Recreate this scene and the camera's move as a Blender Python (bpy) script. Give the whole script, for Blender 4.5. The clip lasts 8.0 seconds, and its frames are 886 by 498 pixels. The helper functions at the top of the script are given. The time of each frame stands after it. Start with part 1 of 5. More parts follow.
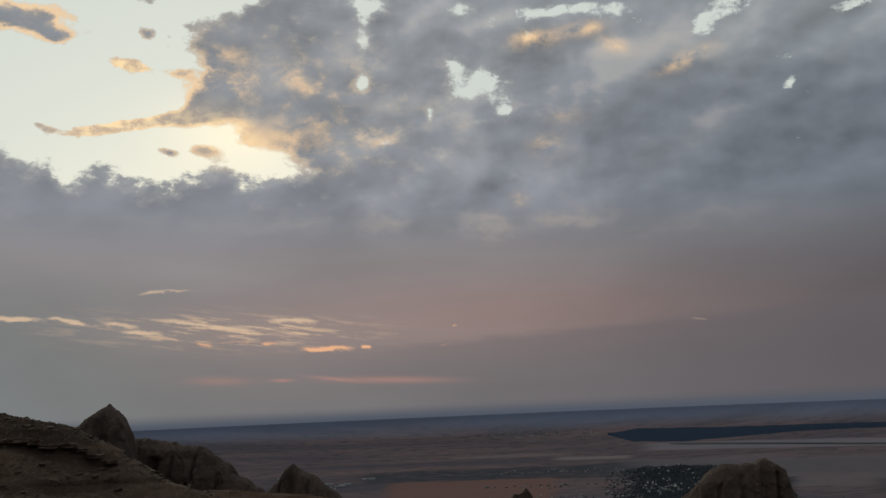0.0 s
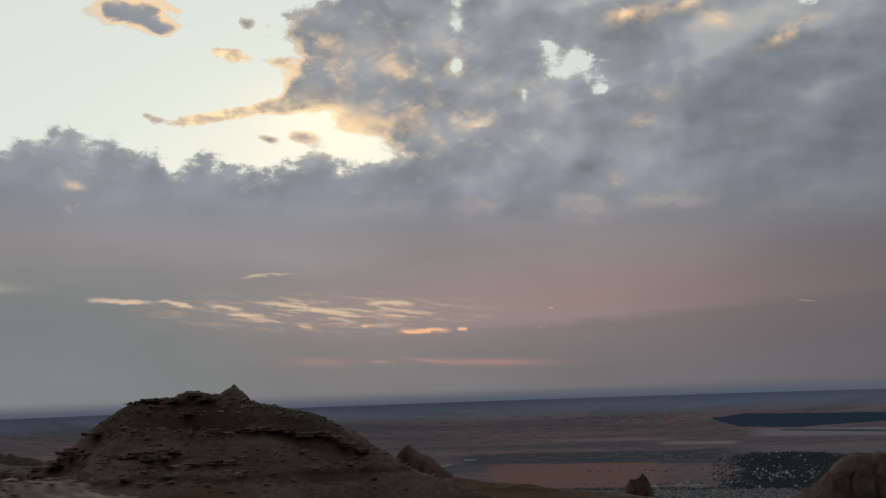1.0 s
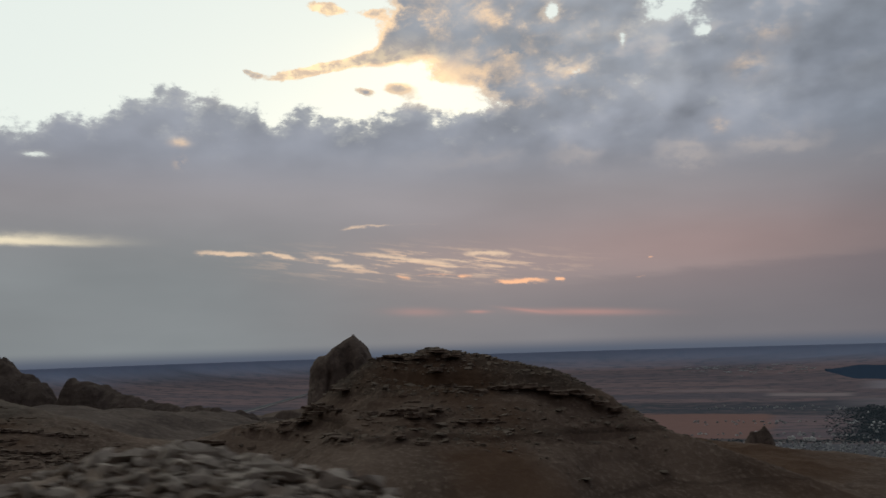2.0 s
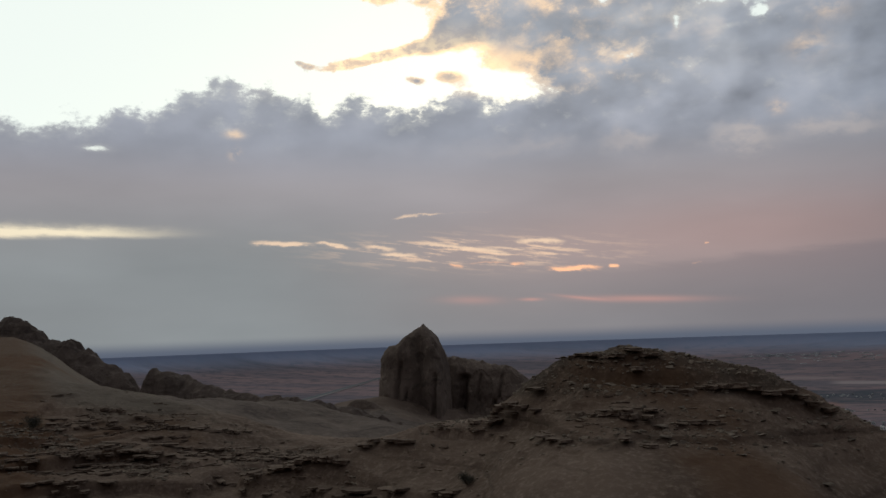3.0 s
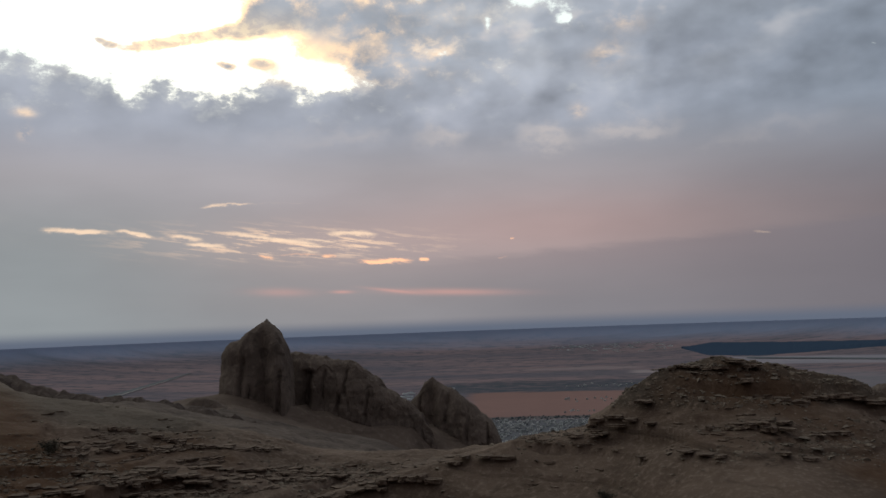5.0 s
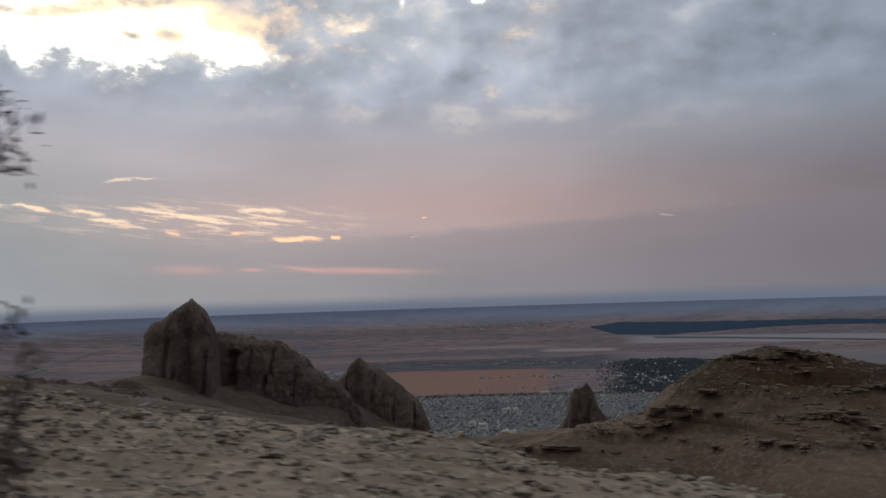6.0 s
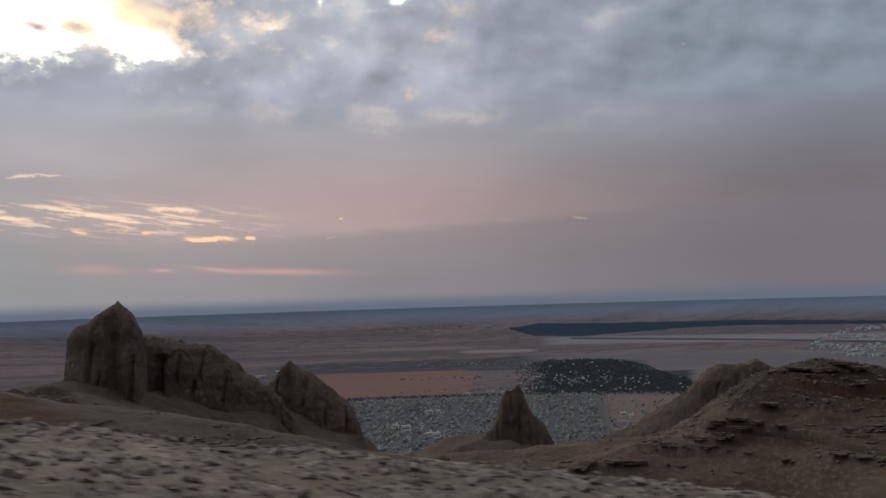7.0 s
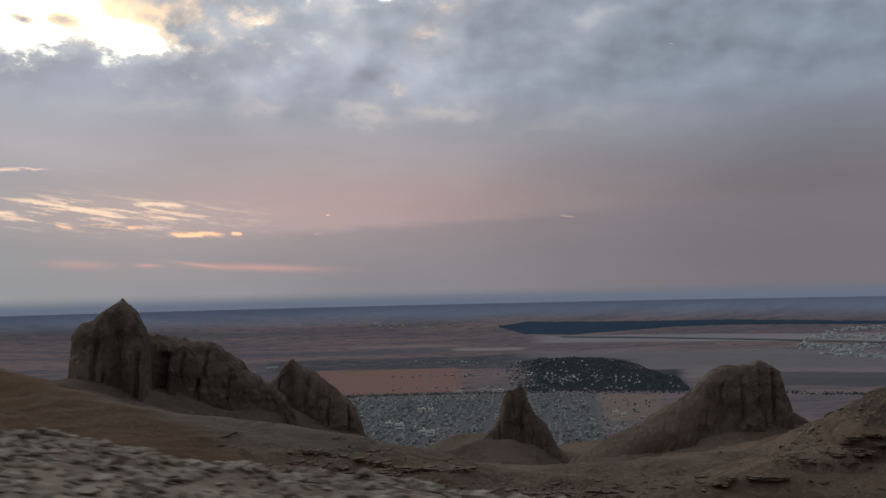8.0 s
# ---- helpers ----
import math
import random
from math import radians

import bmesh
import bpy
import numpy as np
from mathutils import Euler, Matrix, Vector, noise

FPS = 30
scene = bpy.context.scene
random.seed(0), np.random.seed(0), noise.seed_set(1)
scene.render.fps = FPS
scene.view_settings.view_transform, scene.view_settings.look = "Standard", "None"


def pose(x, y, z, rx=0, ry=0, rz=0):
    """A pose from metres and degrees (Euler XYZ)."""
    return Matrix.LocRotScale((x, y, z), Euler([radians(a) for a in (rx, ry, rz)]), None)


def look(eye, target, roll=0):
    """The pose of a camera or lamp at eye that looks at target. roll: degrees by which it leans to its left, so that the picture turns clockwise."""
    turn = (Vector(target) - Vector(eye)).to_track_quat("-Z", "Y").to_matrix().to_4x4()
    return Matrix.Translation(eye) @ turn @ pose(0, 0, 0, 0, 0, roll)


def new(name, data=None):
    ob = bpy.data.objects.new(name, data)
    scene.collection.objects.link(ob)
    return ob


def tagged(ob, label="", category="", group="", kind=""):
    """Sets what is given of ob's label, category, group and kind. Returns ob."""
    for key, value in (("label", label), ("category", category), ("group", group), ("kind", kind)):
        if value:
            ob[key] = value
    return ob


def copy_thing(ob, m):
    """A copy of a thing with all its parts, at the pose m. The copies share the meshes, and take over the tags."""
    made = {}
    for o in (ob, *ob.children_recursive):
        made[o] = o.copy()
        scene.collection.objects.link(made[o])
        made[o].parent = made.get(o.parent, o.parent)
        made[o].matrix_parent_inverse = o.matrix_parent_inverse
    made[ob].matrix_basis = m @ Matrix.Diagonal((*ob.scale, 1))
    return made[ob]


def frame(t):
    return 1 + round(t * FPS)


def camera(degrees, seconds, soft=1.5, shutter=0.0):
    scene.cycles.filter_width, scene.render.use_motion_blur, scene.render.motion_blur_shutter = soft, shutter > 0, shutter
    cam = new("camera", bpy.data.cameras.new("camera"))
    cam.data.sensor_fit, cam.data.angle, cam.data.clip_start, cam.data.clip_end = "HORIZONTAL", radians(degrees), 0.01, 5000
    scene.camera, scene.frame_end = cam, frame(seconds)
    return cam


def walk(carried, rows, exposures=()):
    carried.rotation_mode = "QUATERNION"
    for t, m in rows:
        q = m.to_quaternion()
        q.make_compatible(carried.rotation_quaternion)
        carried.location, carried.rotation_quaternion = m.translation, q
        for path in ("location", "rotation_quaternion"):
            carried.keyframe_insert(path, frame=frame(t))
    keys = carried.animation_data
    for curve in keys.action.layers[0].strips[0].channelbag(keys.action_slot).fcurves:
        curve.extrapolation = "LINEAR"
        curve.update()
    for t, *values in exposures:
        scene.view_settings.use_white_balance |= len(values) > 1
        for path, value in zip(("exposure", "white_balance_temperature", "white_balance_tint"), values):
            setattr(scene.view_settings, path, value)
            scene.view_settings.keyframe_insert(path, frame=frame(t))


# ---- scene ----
cam = camera(53.14, 8.0, 1.5, 0.1)
PATH = [
    (0.0, pose(-0.00, -0.00, -0.00, 99.88, 2.48, 0.43)),
    (0.5, pose(-7.85, 0.87, 0.89, 99.65, 2.20, 3.18)),
    (1.0, pose(-16.32, 1.50, 1.55, 98.98, 1.98, 6.60)),
    (1.5, pose(-24.67, 1.61, 2.23, 96.67, 1.69, 8.02)),
    (1.7, pose(-27.79, 1.70, 2.45, 96.27, 1.75, 8.69)),
    (1.8, pose(-29.35, 1.73, 2.58, 95.98, 1.78, 9.51)),
    (2.0, pose(-32.56, 1.76, 2.88, 95.97, 1.78, 12.87)),
    (2.2, pose(-35.72, 1.66, 3.20, 95.66, 1.75, 14.95)),
    (3.5, pose(-55.06, -1.65, 5.33, 95.21, 2.04, 16.37)),
    (4.0, pose(-62.95, -2.07, 6.21, 94.89, 2.81, 11.23)),
    (5.5, pose(-87.45, -2.51, 8.53, 94.03, 1.61, 2.64)),
    (6.0, pose(-95.77, -1.13, 9.41, 92.86, 1.80, -1.60)),
    (6.1, pose(-97.41, -0.86, 9.59, 92.73, 1.80, -3.48)),
    (6.5, pose(-103.80, 0.23, 10.26, 92.50, 1.80, -6.43)),
    (7.0, pose(-111.50, 1.82, 11.21, 92.79, 1.71, -6.97)),
    (7.1, pose(-113.09, 2.07, 11.41, 92.80, 1.64, -7.07)),
    (7.2, pose(-114.69, 2.30, 11.62, 92.73, 1.49, -6.85)),
    (7.5, pose(-119.54, 2.96, 12.23, 92.63, 1.45, -7.85)),
    (8.0, pose(-128.00, 4.35, 13.48, 92.59, 1.31, -7.84)),
]
walk(cam, PATH, [(0.0, -0.56, 6850, 8), (1.0, -0.44, 6800, 8), (1.5, -0.24, 6750, 9), (1.8, -0.18, 6700, 9), (2.0, -0.26, 6650, 9), (3.5, -0.06, 6650, 9), (3.8, -0.2, 6600, 9), (4.0, -0.15, 6600, 9), (5.5, 0.14, 6600, 9), (6.0, 0.25, 6600, 9), (6.4, 0.36, 6600, 9), (7.2, 0.10, 6650, 10), (7.6, 0.25, 6600, 9), (8.0, 0.16, 6600, 9)])

# ---- world, sun and exposure ----
class Val:
    """A number socket in a node tree, with arithmetic."""

    def __init__(self, tree, sock):
        self.tree, self.sock = tree, sock

    def op(self, kind, *others):
        n = self.tree.nodes.new("ShaderNodeMath")
        n.operation = kind
        for i, v in enumerate((self, *others)):
            if isinstance(v, Val):
                self.tree.links.new(v.sock, n.inputs[i])
            else:
                n.inputs[i].default_value = v
        return Val(self.tree, n.outputs[0])

    def __add__(self, o):
        return self.op("ADD", o)

    def __sub__(self, o):
        return self.op("SUBTRACT", o)

    def __mul__(self, o):
        return self.op("MULTIPLY", o)

    def __truediv__(self, o):
        return self.op("DIVIDE", o)

    def clamp(self):
        n = self.tree.nodes.new("ShaderNodeClamp")
        self.tree.links.new(self.sock, n.inputs[0])
        return Val(self.tree, n.outputs[0])

    def smooth(self, lo, hi):
        n = self.tree.nodes.new("ShaderNodeMapRange")
        n.interpolation_type = "SMOOTHSTEP"
        self.tree.links.new(self.sock, n.inputs[0])
        n.inputs[1].default_value, n.inputs[2].default_value = lo, hi
        return Val(self.tree, n.outputs[0])


def plug(tree, sock, v):
    if isinstance(v, Val):
        v = v.sock
    if isinstance(v, bpy.types.NodeSocket):
        tree.links.new(v, sock)
    else:
        sock.default_value = (*v, 1) if isinstance(v, tuple) and len(v) == 3 and sock.type == "RGBA" else v


def mix(tree, fac, a, b, kind="MIX"):
    n = tree.nodes.new("ShaderNodeMix")
    n.data_type, n.blend_type = "RGBA", kind
    plug(tree, n.inputs[0], fac)
    plug(tree, n.inputs[6], a)
    plug(tree, n.inputs[7], b)
    return n.outputs[2]


def vec(tree, x, y, z=0.0):
    n = tree.nodes.new("ShaderNodeCombineXYZ")
    for i, v in enumerate((x, y, z)):
        plug(tree, n.inputs[i], v)
    return n.outputs[0]


def cloud_noise(tree, v, scale=1.0, detail=6.0, rough=0.55, warp=0.0, lac=2.0):
    n = tree.nodes.new("ShaderNodeTexNoise")
    tree.links.new(v, n.inputs["Vector"])
    n.inputs["Scale"].default_value, n.inputs["Detail"].default_value = scale, detail
    n.inputs["Roughness"].default_value, n.inputs["Distortion"].default_value = rough, warp
    n.inputs["Lacunarity"].default_value = lac
    return Val(tree, n.outputs[0])


def ramp(tree, fac, stops, ease="EASE"):
    n = tree.nodes.new("ShaderNodeValToRGB")
    plug(tree, n.inputs[0], fac)
    n.color_ramp.interpolation = ease
    el = n.color_ramp.elements
    while len(el) < len(stops):
        el.new(0.5)
    for e, (at, c) in zip(el, stops):
        e.position, e.color = at, (*c, 1)
    return n.outputs[0]


SUN_AZ, SUN_EL = -13.0, 8.0
world = bpy.data.worlds.new("dusk_sky")
world.use_nodes = True
scene.world = world
wt = world.node_tree
wt.nodes.clear()
wdir = wt.nodes.new("ShaderNodeTexCoord").outputs["Generated"]
split = wt.nodes.new("ShaderNodeSeparateXYZ")
wt.links.new(wdir, split.inputs[0])
wx, wy, wz = (Val(wt, split.outputs[i]) for i in range(3))
az = wx.op("ARCTAN2", wy) * 57.2958
el = wz.op("ARCSINE") * 57.2958


def puff(a, e, sa, se, tilt=0.0):
    """A soft spot in the sky round azimuth a and elevation e, in degrees."""
    da, de = az - a, el - e
    if tilt:
        de = de - da * tilt
    da, de = da * (1 / sa), de * (1 / se)
    return ((da * da + de * de) * -1.0).op("EXPONENT")


def total(spots):
    s = None
    for weight, *where in spots:
        g = puff(*where) * weight
        s = g if s is None else s + g
    return s


n_big = cloud_noise(wt, vec(wt, az * 0.16, el * 0.24), 1.0, 9, 0.6, 0.15)
n_lump = cloud_noise(wt, vec(wt, az * 0.17 + 1.7, el * 0.26), 1.0, 4, 0.45)
n_sunward = cloud_noise(wt, vec(wt, (az - 0.6) * 0.17 + 1.7, (el + 0.8) * 0.26), 1.0, 4, 0.45)
n_pile = cloud_noise(wt, vec(wt, az * 0.20 + 14.0, el * 0.30), 1.0, 3, 0.42, 0.2)
n_soft = cloud_noise(wt, vec(wt, az * 0.05 + 3.1, el * 0.16), 1.0, 4, 0.5)
n_fine = cloud_noise(wt, vec(wt, az * 0.5 + 9.0, el * 0.72), 1.0, 9, 0.62, 0.12)
n_line = cloud_noise(wt, vec(wt, az * 0.22 + 5.0, el * 1.6 + az * 0.12), 1.0, 7, 0.62, 0.25)


def curve(v, lo, hi, points, unit=40.0):
    """A line through (v, value) points."""
    return Val(wt, ramp(wt, (v - lo) * (1 / (hi - lo)), [((p - lo) / (hi - lo), (q / unit,) * 3) for p, q in points], "LINEAR")) * unit


# the clear sky lies over the top of a cloud bank and beside a tall cloud; further openings break the deck
bank_top = curve(az, -60.0, 0.0, [(-60, 12.4), (-39, 12.7), (-36.6, 13.3), (-35.3, 14.0), (-34.2, 13.4), (-33.4, 14.3), (-32, 15.1), (-29.3, 15.8), (-27, 15.4), (-24.6, 14.9), (-23.3, 13.8), (-21.5, 14.8),
                                  (-20.2, 14.3), (-19.2, 13.6), (-17.4, 13.9), (-15.9, 14.4), (-14, 15.1), (-12.9, 14.3), (-11.6, 14.6), (-10.4, 15.1), (-8.2, 15.5), (-6.5, 18.0), (-3, 40)])
cloud_side = curve(el, 13.0, 40.0, [(13, 31), (15, 31), (16, 30.6), (16.8, 28.6), (17.5, 28), (18.3, 26.8), (19, 25.5), (19.6, 24), (21, 24.8), (22.2, 23.9), (23.8, 24), (24.9, 27.2), (25.7, 28.6), (27, 30), (40, 30)]) - 40.0
over_bank = ((el - bank_top) * 0.5).op("MAXIMUM", -1.0).op("MINIMUM", 1.0)
beside = ((cloud_side - az) * 0.35).op("MAXIMUM", -1.0).op("MINIMUM", 1.0)
gaps = total([(0.9, -4.9, 23.7, 0.6, 1.6), (0.8, -5.0, 20.6, 0.5, 0.9), (1.2, 3.0, 20.2, 1.9, 1.25), (0.8, 1.2, 21.7, 0.7, 0.6), (0.8, 4.4, 18.5, 0.6, 0.35), (0.75, -0.5, 18.5, 0.3, 0.6), (0.75, 2.9, 17.9, 0.9, 0.25),
              (0.9, -4.1, 25.4, 1.3, 0.7), (0.8, 1.7, 25.0, 1.2, 0.6), (0.9, 7.1, 24.3, 1.6, 0.5), (0.95, 10.0, 24.4, 2.2, 0.5), (0.9, 12.4, 24.0, 1.2, 0.6)])
gaps = gaps + total([(0.95, 18.0, 22.3, 1.0, 0.9), (0.95, 19.9, 23.2, 2.2, 0.7), (0.85, 26.4, 21.9, 1.6, 0.4), (0.66, 22.7, 18.2, 0.55, 0.45, 0.4), (0.64, 15.2, 16.9, 0.25, 0.5), (0.6, -3.5, 16.8, 0.5, 0.4, 0.2),
                     (0.72, -37.6, 11.7, 1.4, 0.28)])
banks = total([(1.3, -20.0, 17.6, 3.9, 0.42, 0.21), (1.3, -15.4, 18.8, 1.9, 0.9, 0.35), (1.2, -20.0, 21.2, 1.7, 0.5, -0.12), (0.9, -16.8, 20.95, 0.8, 0.3), (1.2, -26.2, 23.3, 3.0, 1.1), (1.0, -24.2, 22.5, 0.8, 0.4),
               (1.0, -19.0, 23.1, 0.6, 0.4), (1.0, -24.9, 17.2, 0.8, 0.22, -0.25), (0.9, -17.5, 16.1, 0.9, 0.3, -0.15), (1.0, -15.5, 16.35, 1.0, 0.42), (0.8, -19.2, 25.2, 1.2, 0.4)])
n_wisp = cloud_noise(wt, vec(wt, az * 0.9 + 21.0, el * 1.5), 1.0, 8, 0.66, 0.3)
rough_edge = (n_big - 0.5) * 1.7 + (n_fine - 0.5) * 2.0 + (n_wisp - 0.5) * 1.1
ragged = el.smooth(9.5, 14.5)
cover_field = over_bank.op("MINIMUM", beside).op("MAXIMUM", gaps - 0.55) - banks * 1.3 - puff(-13.2, 17.3, 3.4, 1.5) * ((n_fine - 0.40) * 4.0 + (n_wisp - 0.5) * 2.0) + rough_edge * (ragged * 0.85 + 0.15)
clear = cover_field.smooth(-0.08, 0.30)
rim = (cover_field + 0.03) * 4.2
rim = (rim * rim * -1.0).op("EXPONENT")

# the clear sky behind
sky = wt.nodes.new("ShaderNodeTexSky")
sky.sky_type, sky.sun_disc = "NISHITA", False
sky.sun_elevation, sky.sun_rotation = radians(SUN_EL), radians(SUN_AZ)
sky_dim = mix(wt, 1.0, sky.outputs[0], (0.1, 0.1, 0.1), "MULTIPLY")
clear_colour = mix(wt, 0.8, sky_dim, (1.10, 1.20, 1.16))
clear_colour = mix(wt, az.smooth(-12.0, 2.0) * 0.75, clear_colour, (0.88, 0.97, 0.96))
glow = puff(-13.0, 17.4, 4.5, 2.2)
clear_colour = mix(wt, glow * 0.65, clear_colour, (1.65, 1.50, 1.16))

# the deck: grey-mauve low down, rosy in a band, blue-grey above
height = el * (1 / 40.0)
deck = ramp(wt, height, [(0.0, (0.285, 0.280, 0.300)), (0.045, (0.300, 0.285, 0.300)), (0.13, (0.335, 0.320, 0.338)), (0.22, (0.368, 0.350, 0.378)),
                         (0.32, (0.328, 0.352, 0.418)), (0.5, (0.325, 0.352, 0.415)), (1.0, (0.27, 0.29, 0.33))])
rosy = puff(5.0, 5.5, 18.0, 2.7)
deck = mix(wt, rosy * 0.8, deck, (0.45, 0.318, 0.312))
low_left = (az * -1.0).smooth(10.0, 30.0) * (el * -1.0).smooth(-11.0, -4.0)
deck = mix(wt, low_left * 0.75, deck, (0.262, 0.298, 0.318))
deck = mix(wt, el.smooth(12.0, 18.0) * (az * -1.0).smooth(-14.0, 6.0) * 0.6, deck, (0.41, 0.45, 0.51))
deck = mix(wt, az.smooth(-6.0, 32.0) * 0.85, deck, mix(wt, el.smooth(16.0, 23.0), mix(wt, el.smooth(5.0, 13.0), (0.132, 0.116, 0.134), (0.185, 0.225, 0.285)), (0.37, 0.42, 0.47)))
shade = ((n_pile - 0.5) * (az.smooth(2.0, 16.0) * -0.5 + 1.1) + (n_lump - n_sunward) * 1.5 + (n_fine - 0.5) * -0.10 + 0.06) * ragged * (az.smooth(-16.0, 0.0) * 0.45 + 0.55) + (n_soft - 0.5) * 0.5 + 1.0
shade_n = wt.nodes.new("ShaderNodeVectorMath")
shade_n.operation = "SCALE"
wt.links.new(deck, shade_n.inputs[0])
wt.links.new(shade.sock, shade_n.inputs["Scale"])
deck = shade_n.outputs[0]
# lumps that catch the low light
catch = ((n_lump - n_sunward) * 6.0 + (n_pile - 0.5) * 2.0 + (n_fine - 0.5) * 0.9 - 0.35).clamp() * puff(0.0, 20.5, 20.0, 4.5)
deck = mix(wt, catch * 0.6, deck, (0.90, 0.74, 0.62))
deck = mix(wt, (n_pile.smooth(0.5, 0.68) * puff(8.0, 20.5, 16.0, 4.0)).clamp() * 0.55, deck, (0.62, 0.62, 0.62))
# the undersides: one ragged pale line where the upper deck ends
hem = (el - 11.4 - (n_big - 0.5) * 5.0 - (n_fine - 0.5) * 2.0 + az * 0.03) * 1.7
hem = (hem * hem * -1.0).op("EXPONENT") * puff(2.0, 11.5, 12.0, 6.0)
deck = mix(wt, hem * n_pile.smooth(0.38, 0.6) * 0.6, deck, (0.58, 0.52, 0.50))
# lower shelf of cloud with a crisp upper edge
shelf = (el * -1.0 + (n_line - 0.5) * 1.0 + az * 0.05).smooth(-4.2, -3.5) * (az + 16.0).smooth(0.0, 22.0)
deck = mix(wt, shelf * 0.4, deck, (0.175, 0.165, 0.195))
# warm linings near the hidden sun
warm = ((puff(-15.5, 18.4, 8.5, 3.4) * 1.3 + puff(-26.0, 23.4, 5.0, 3.0)) * (el + (az + 16.0) * 0.12).smooth(14.8, 16.8)).clamp()
deck = mix(wt, (rim * warm).clamp(), deck, (1.55, 1.06, 0.60))
deck = mix(wt, rim * 0.3 * ragged * (az * -1.0).smooth(-14.0, 2.0), deck, (0.66, 0.68, 0.67))
deck = mix(wt, (warm * ((n_fine - 0.30) * 2.0 + (n_pile - 0.5) * 2.0) * (cover_field * -1.0).smooth(0.95, 0.15)).clamp() * 0.9, deck, (1.28, 0.92, 0.60))
deck = mix(wt, (puff(-21.0, 17.5, 4.5, 0.8, 0.21) + puff(-20.0, 21.2, 2.0, 0.7) + puff(-14.0, 17.2, 2.4, 1.2)).clamp() * 0.8, deck, mix(wt, n_wisp.smooth(0.4, 0.62), (0.95, 0.72, 0.52), (1.6, 1.22, 0.72)))
lit = total([(1.0, 6.8, 22.8, 1.3, 0.5), (0.8, 10.1, 23.1, 1.2, 0.4), (0.8, 12.1, 22.0, 0.8, 0.4, -0.3), (0.9, 16.6, 20.5, 1.6, 0.4, 0.25), (0.8, -9.4, 20.7, 0.9, 0.5, -0.5), (0.7, -14.0, 22.2, 1.6, 0.4, -0.2), (0.9, -7.7, 18.3, 1.0, 0.35),
             (0.8, -3.6, 16.8, 0.6, 0.4, 0.2), (0.7, -10.0, 17.0, 2.2, 0.9), (0.35, 7.2, 16.2, 1.0, 0.7), (0.8, -29.3, 11.6, 0.3, 0.35), (0.6, -29.3, 12.8, 0.5, 0.25), (0.4, 5.2, 12.8, 0.5, 0.4), (0.3, 8.6, 18.0, 1.0, 0.6)])
deck = mix(wt, (lit * ((n_fine - 0.38) * 4.5)).clamp(), deck, (1.30, 0.92, 0.58))
whole = mix(wt, clear, deck, clear_colour)
# bright streaks low over the plain
whole = mix(wt, puff(-13.0, 5.0, 8.5, 1.3) * 0.3, whole, (0.56, 0.42, 0.38))
n_strand = cloud_noise(wt, vec(wt, az * 0.35 + 2.0, el * 3.4 + az * 0.42), 1.0, 6, 0.6, 0.2)
whole = mix(wt, (n_strand + (n_wisp - 0.5) * 0.25).smooth(0.48, 0.66) * (puff(-14.0, 5.05, 6.8, 0.8, -0.03) * 1.6).clamp() * 0.85, whole, (0.94, 0.67, 0.49))
fray = el + (n_line - 0.5) * 0.5 + (n_fine - 0.5) * 0.45 + (n_wisp - 0.5) * 0.3


def slit(weight, a, e, sa, se, tilt=0.0):
    """A thin bright opening, flat along its length and frayed above and below."""
    da, de = (az - a) * (1 / sa), (fray - e - (az - a) * tilt) * (1 / se)
    da = da * da
    return ((da * da + de * de) * -1.0).op("EXPONENT") * weight


def slits(rows):
    s = None
    for row in rows:
        s = slit(*row) if s is None else s + slit(*row)
    return (s * 1.25 + ((n_line - 0.5) * 2.6 + (n_wisp - 0.5) * 2.2) * s.op("MINIMUM", 0.7) - 0.18).smooth(0.0, 1.15)


cream = slits([(1.0, -26.5, 5.92, 2.0, 0.17, -0.05), (1.0, -23.2, 5.79, 1.05, 0.13, -0.18), (0.8, -20.1, 5.52, 1.0, 0.13, -0.11), (0.8, -19.0, 5.08, 1.3, 0.15, -0.06), (0.9, -15.9, 5.5, 1.9, 0.16, -0.15), (0.8, -13.1, 5.06, 1.4, 0.16, -0.18),
               (1.0, -9.8, 5.62, 1.6, 0.18, -0.06), (0.7, -11.9, 5.18, 1.5, 0.10, -0.1), (0.6, -13.0, 4.56, 1.2, 0.12, -0.12), (0.8, -17.8, 7.5, 1.5, 0.11, 0.09), (0.3, -14.4, 7.62, 2.0, 0.07), (0.36, 15.9, 4.51, 0.6, 0.12, -0.05)])
orange = slits([(1.1, -7.75, 3.76, 1.8, 0.14, -0.03), (1.1, -5.2, 3.79, 0.33, 0.15), (0.7, -15.3, 4.24, 0.5, 0.16, -0.2), (0.7, -11.3, 4.2, 0.5, 0.12), (0.5, -13.3, 4.3, 1.4, 0.10), (0.55, 0.54, 4.97, 0.16, 0.07), (0.3, -0.14, 3.76, 0.4, 0.08)])
whole = mix(wt, cream * 0.85, whole, (1.0, 0.74, 0.54))
whole = mix(wt, orange, whole, (1.20, 0.66, 0.40))
whole = mix(wt, (slit(1.1, -43.5, 6.66, 8.9, 0.36, -0.01) * (el - (az + 43.0) * 0.012 + (n_line - 0.5) * 0.4).smooth(6.1, 6.45)).clamp(), whole, (0.98, 0.87, 0.66))
embers = total([(0.7, -3.6, 1.62, 3.6, 0.2, -0.043), (0.6, -7.4, 1.84, 1.5, 0.10, -0.14), (0.8, -10.55, 1.85, 0.65, 0.10, -0.03), (0.45, -14.4, 1.95, 1.8, 0.25, -0.04)])
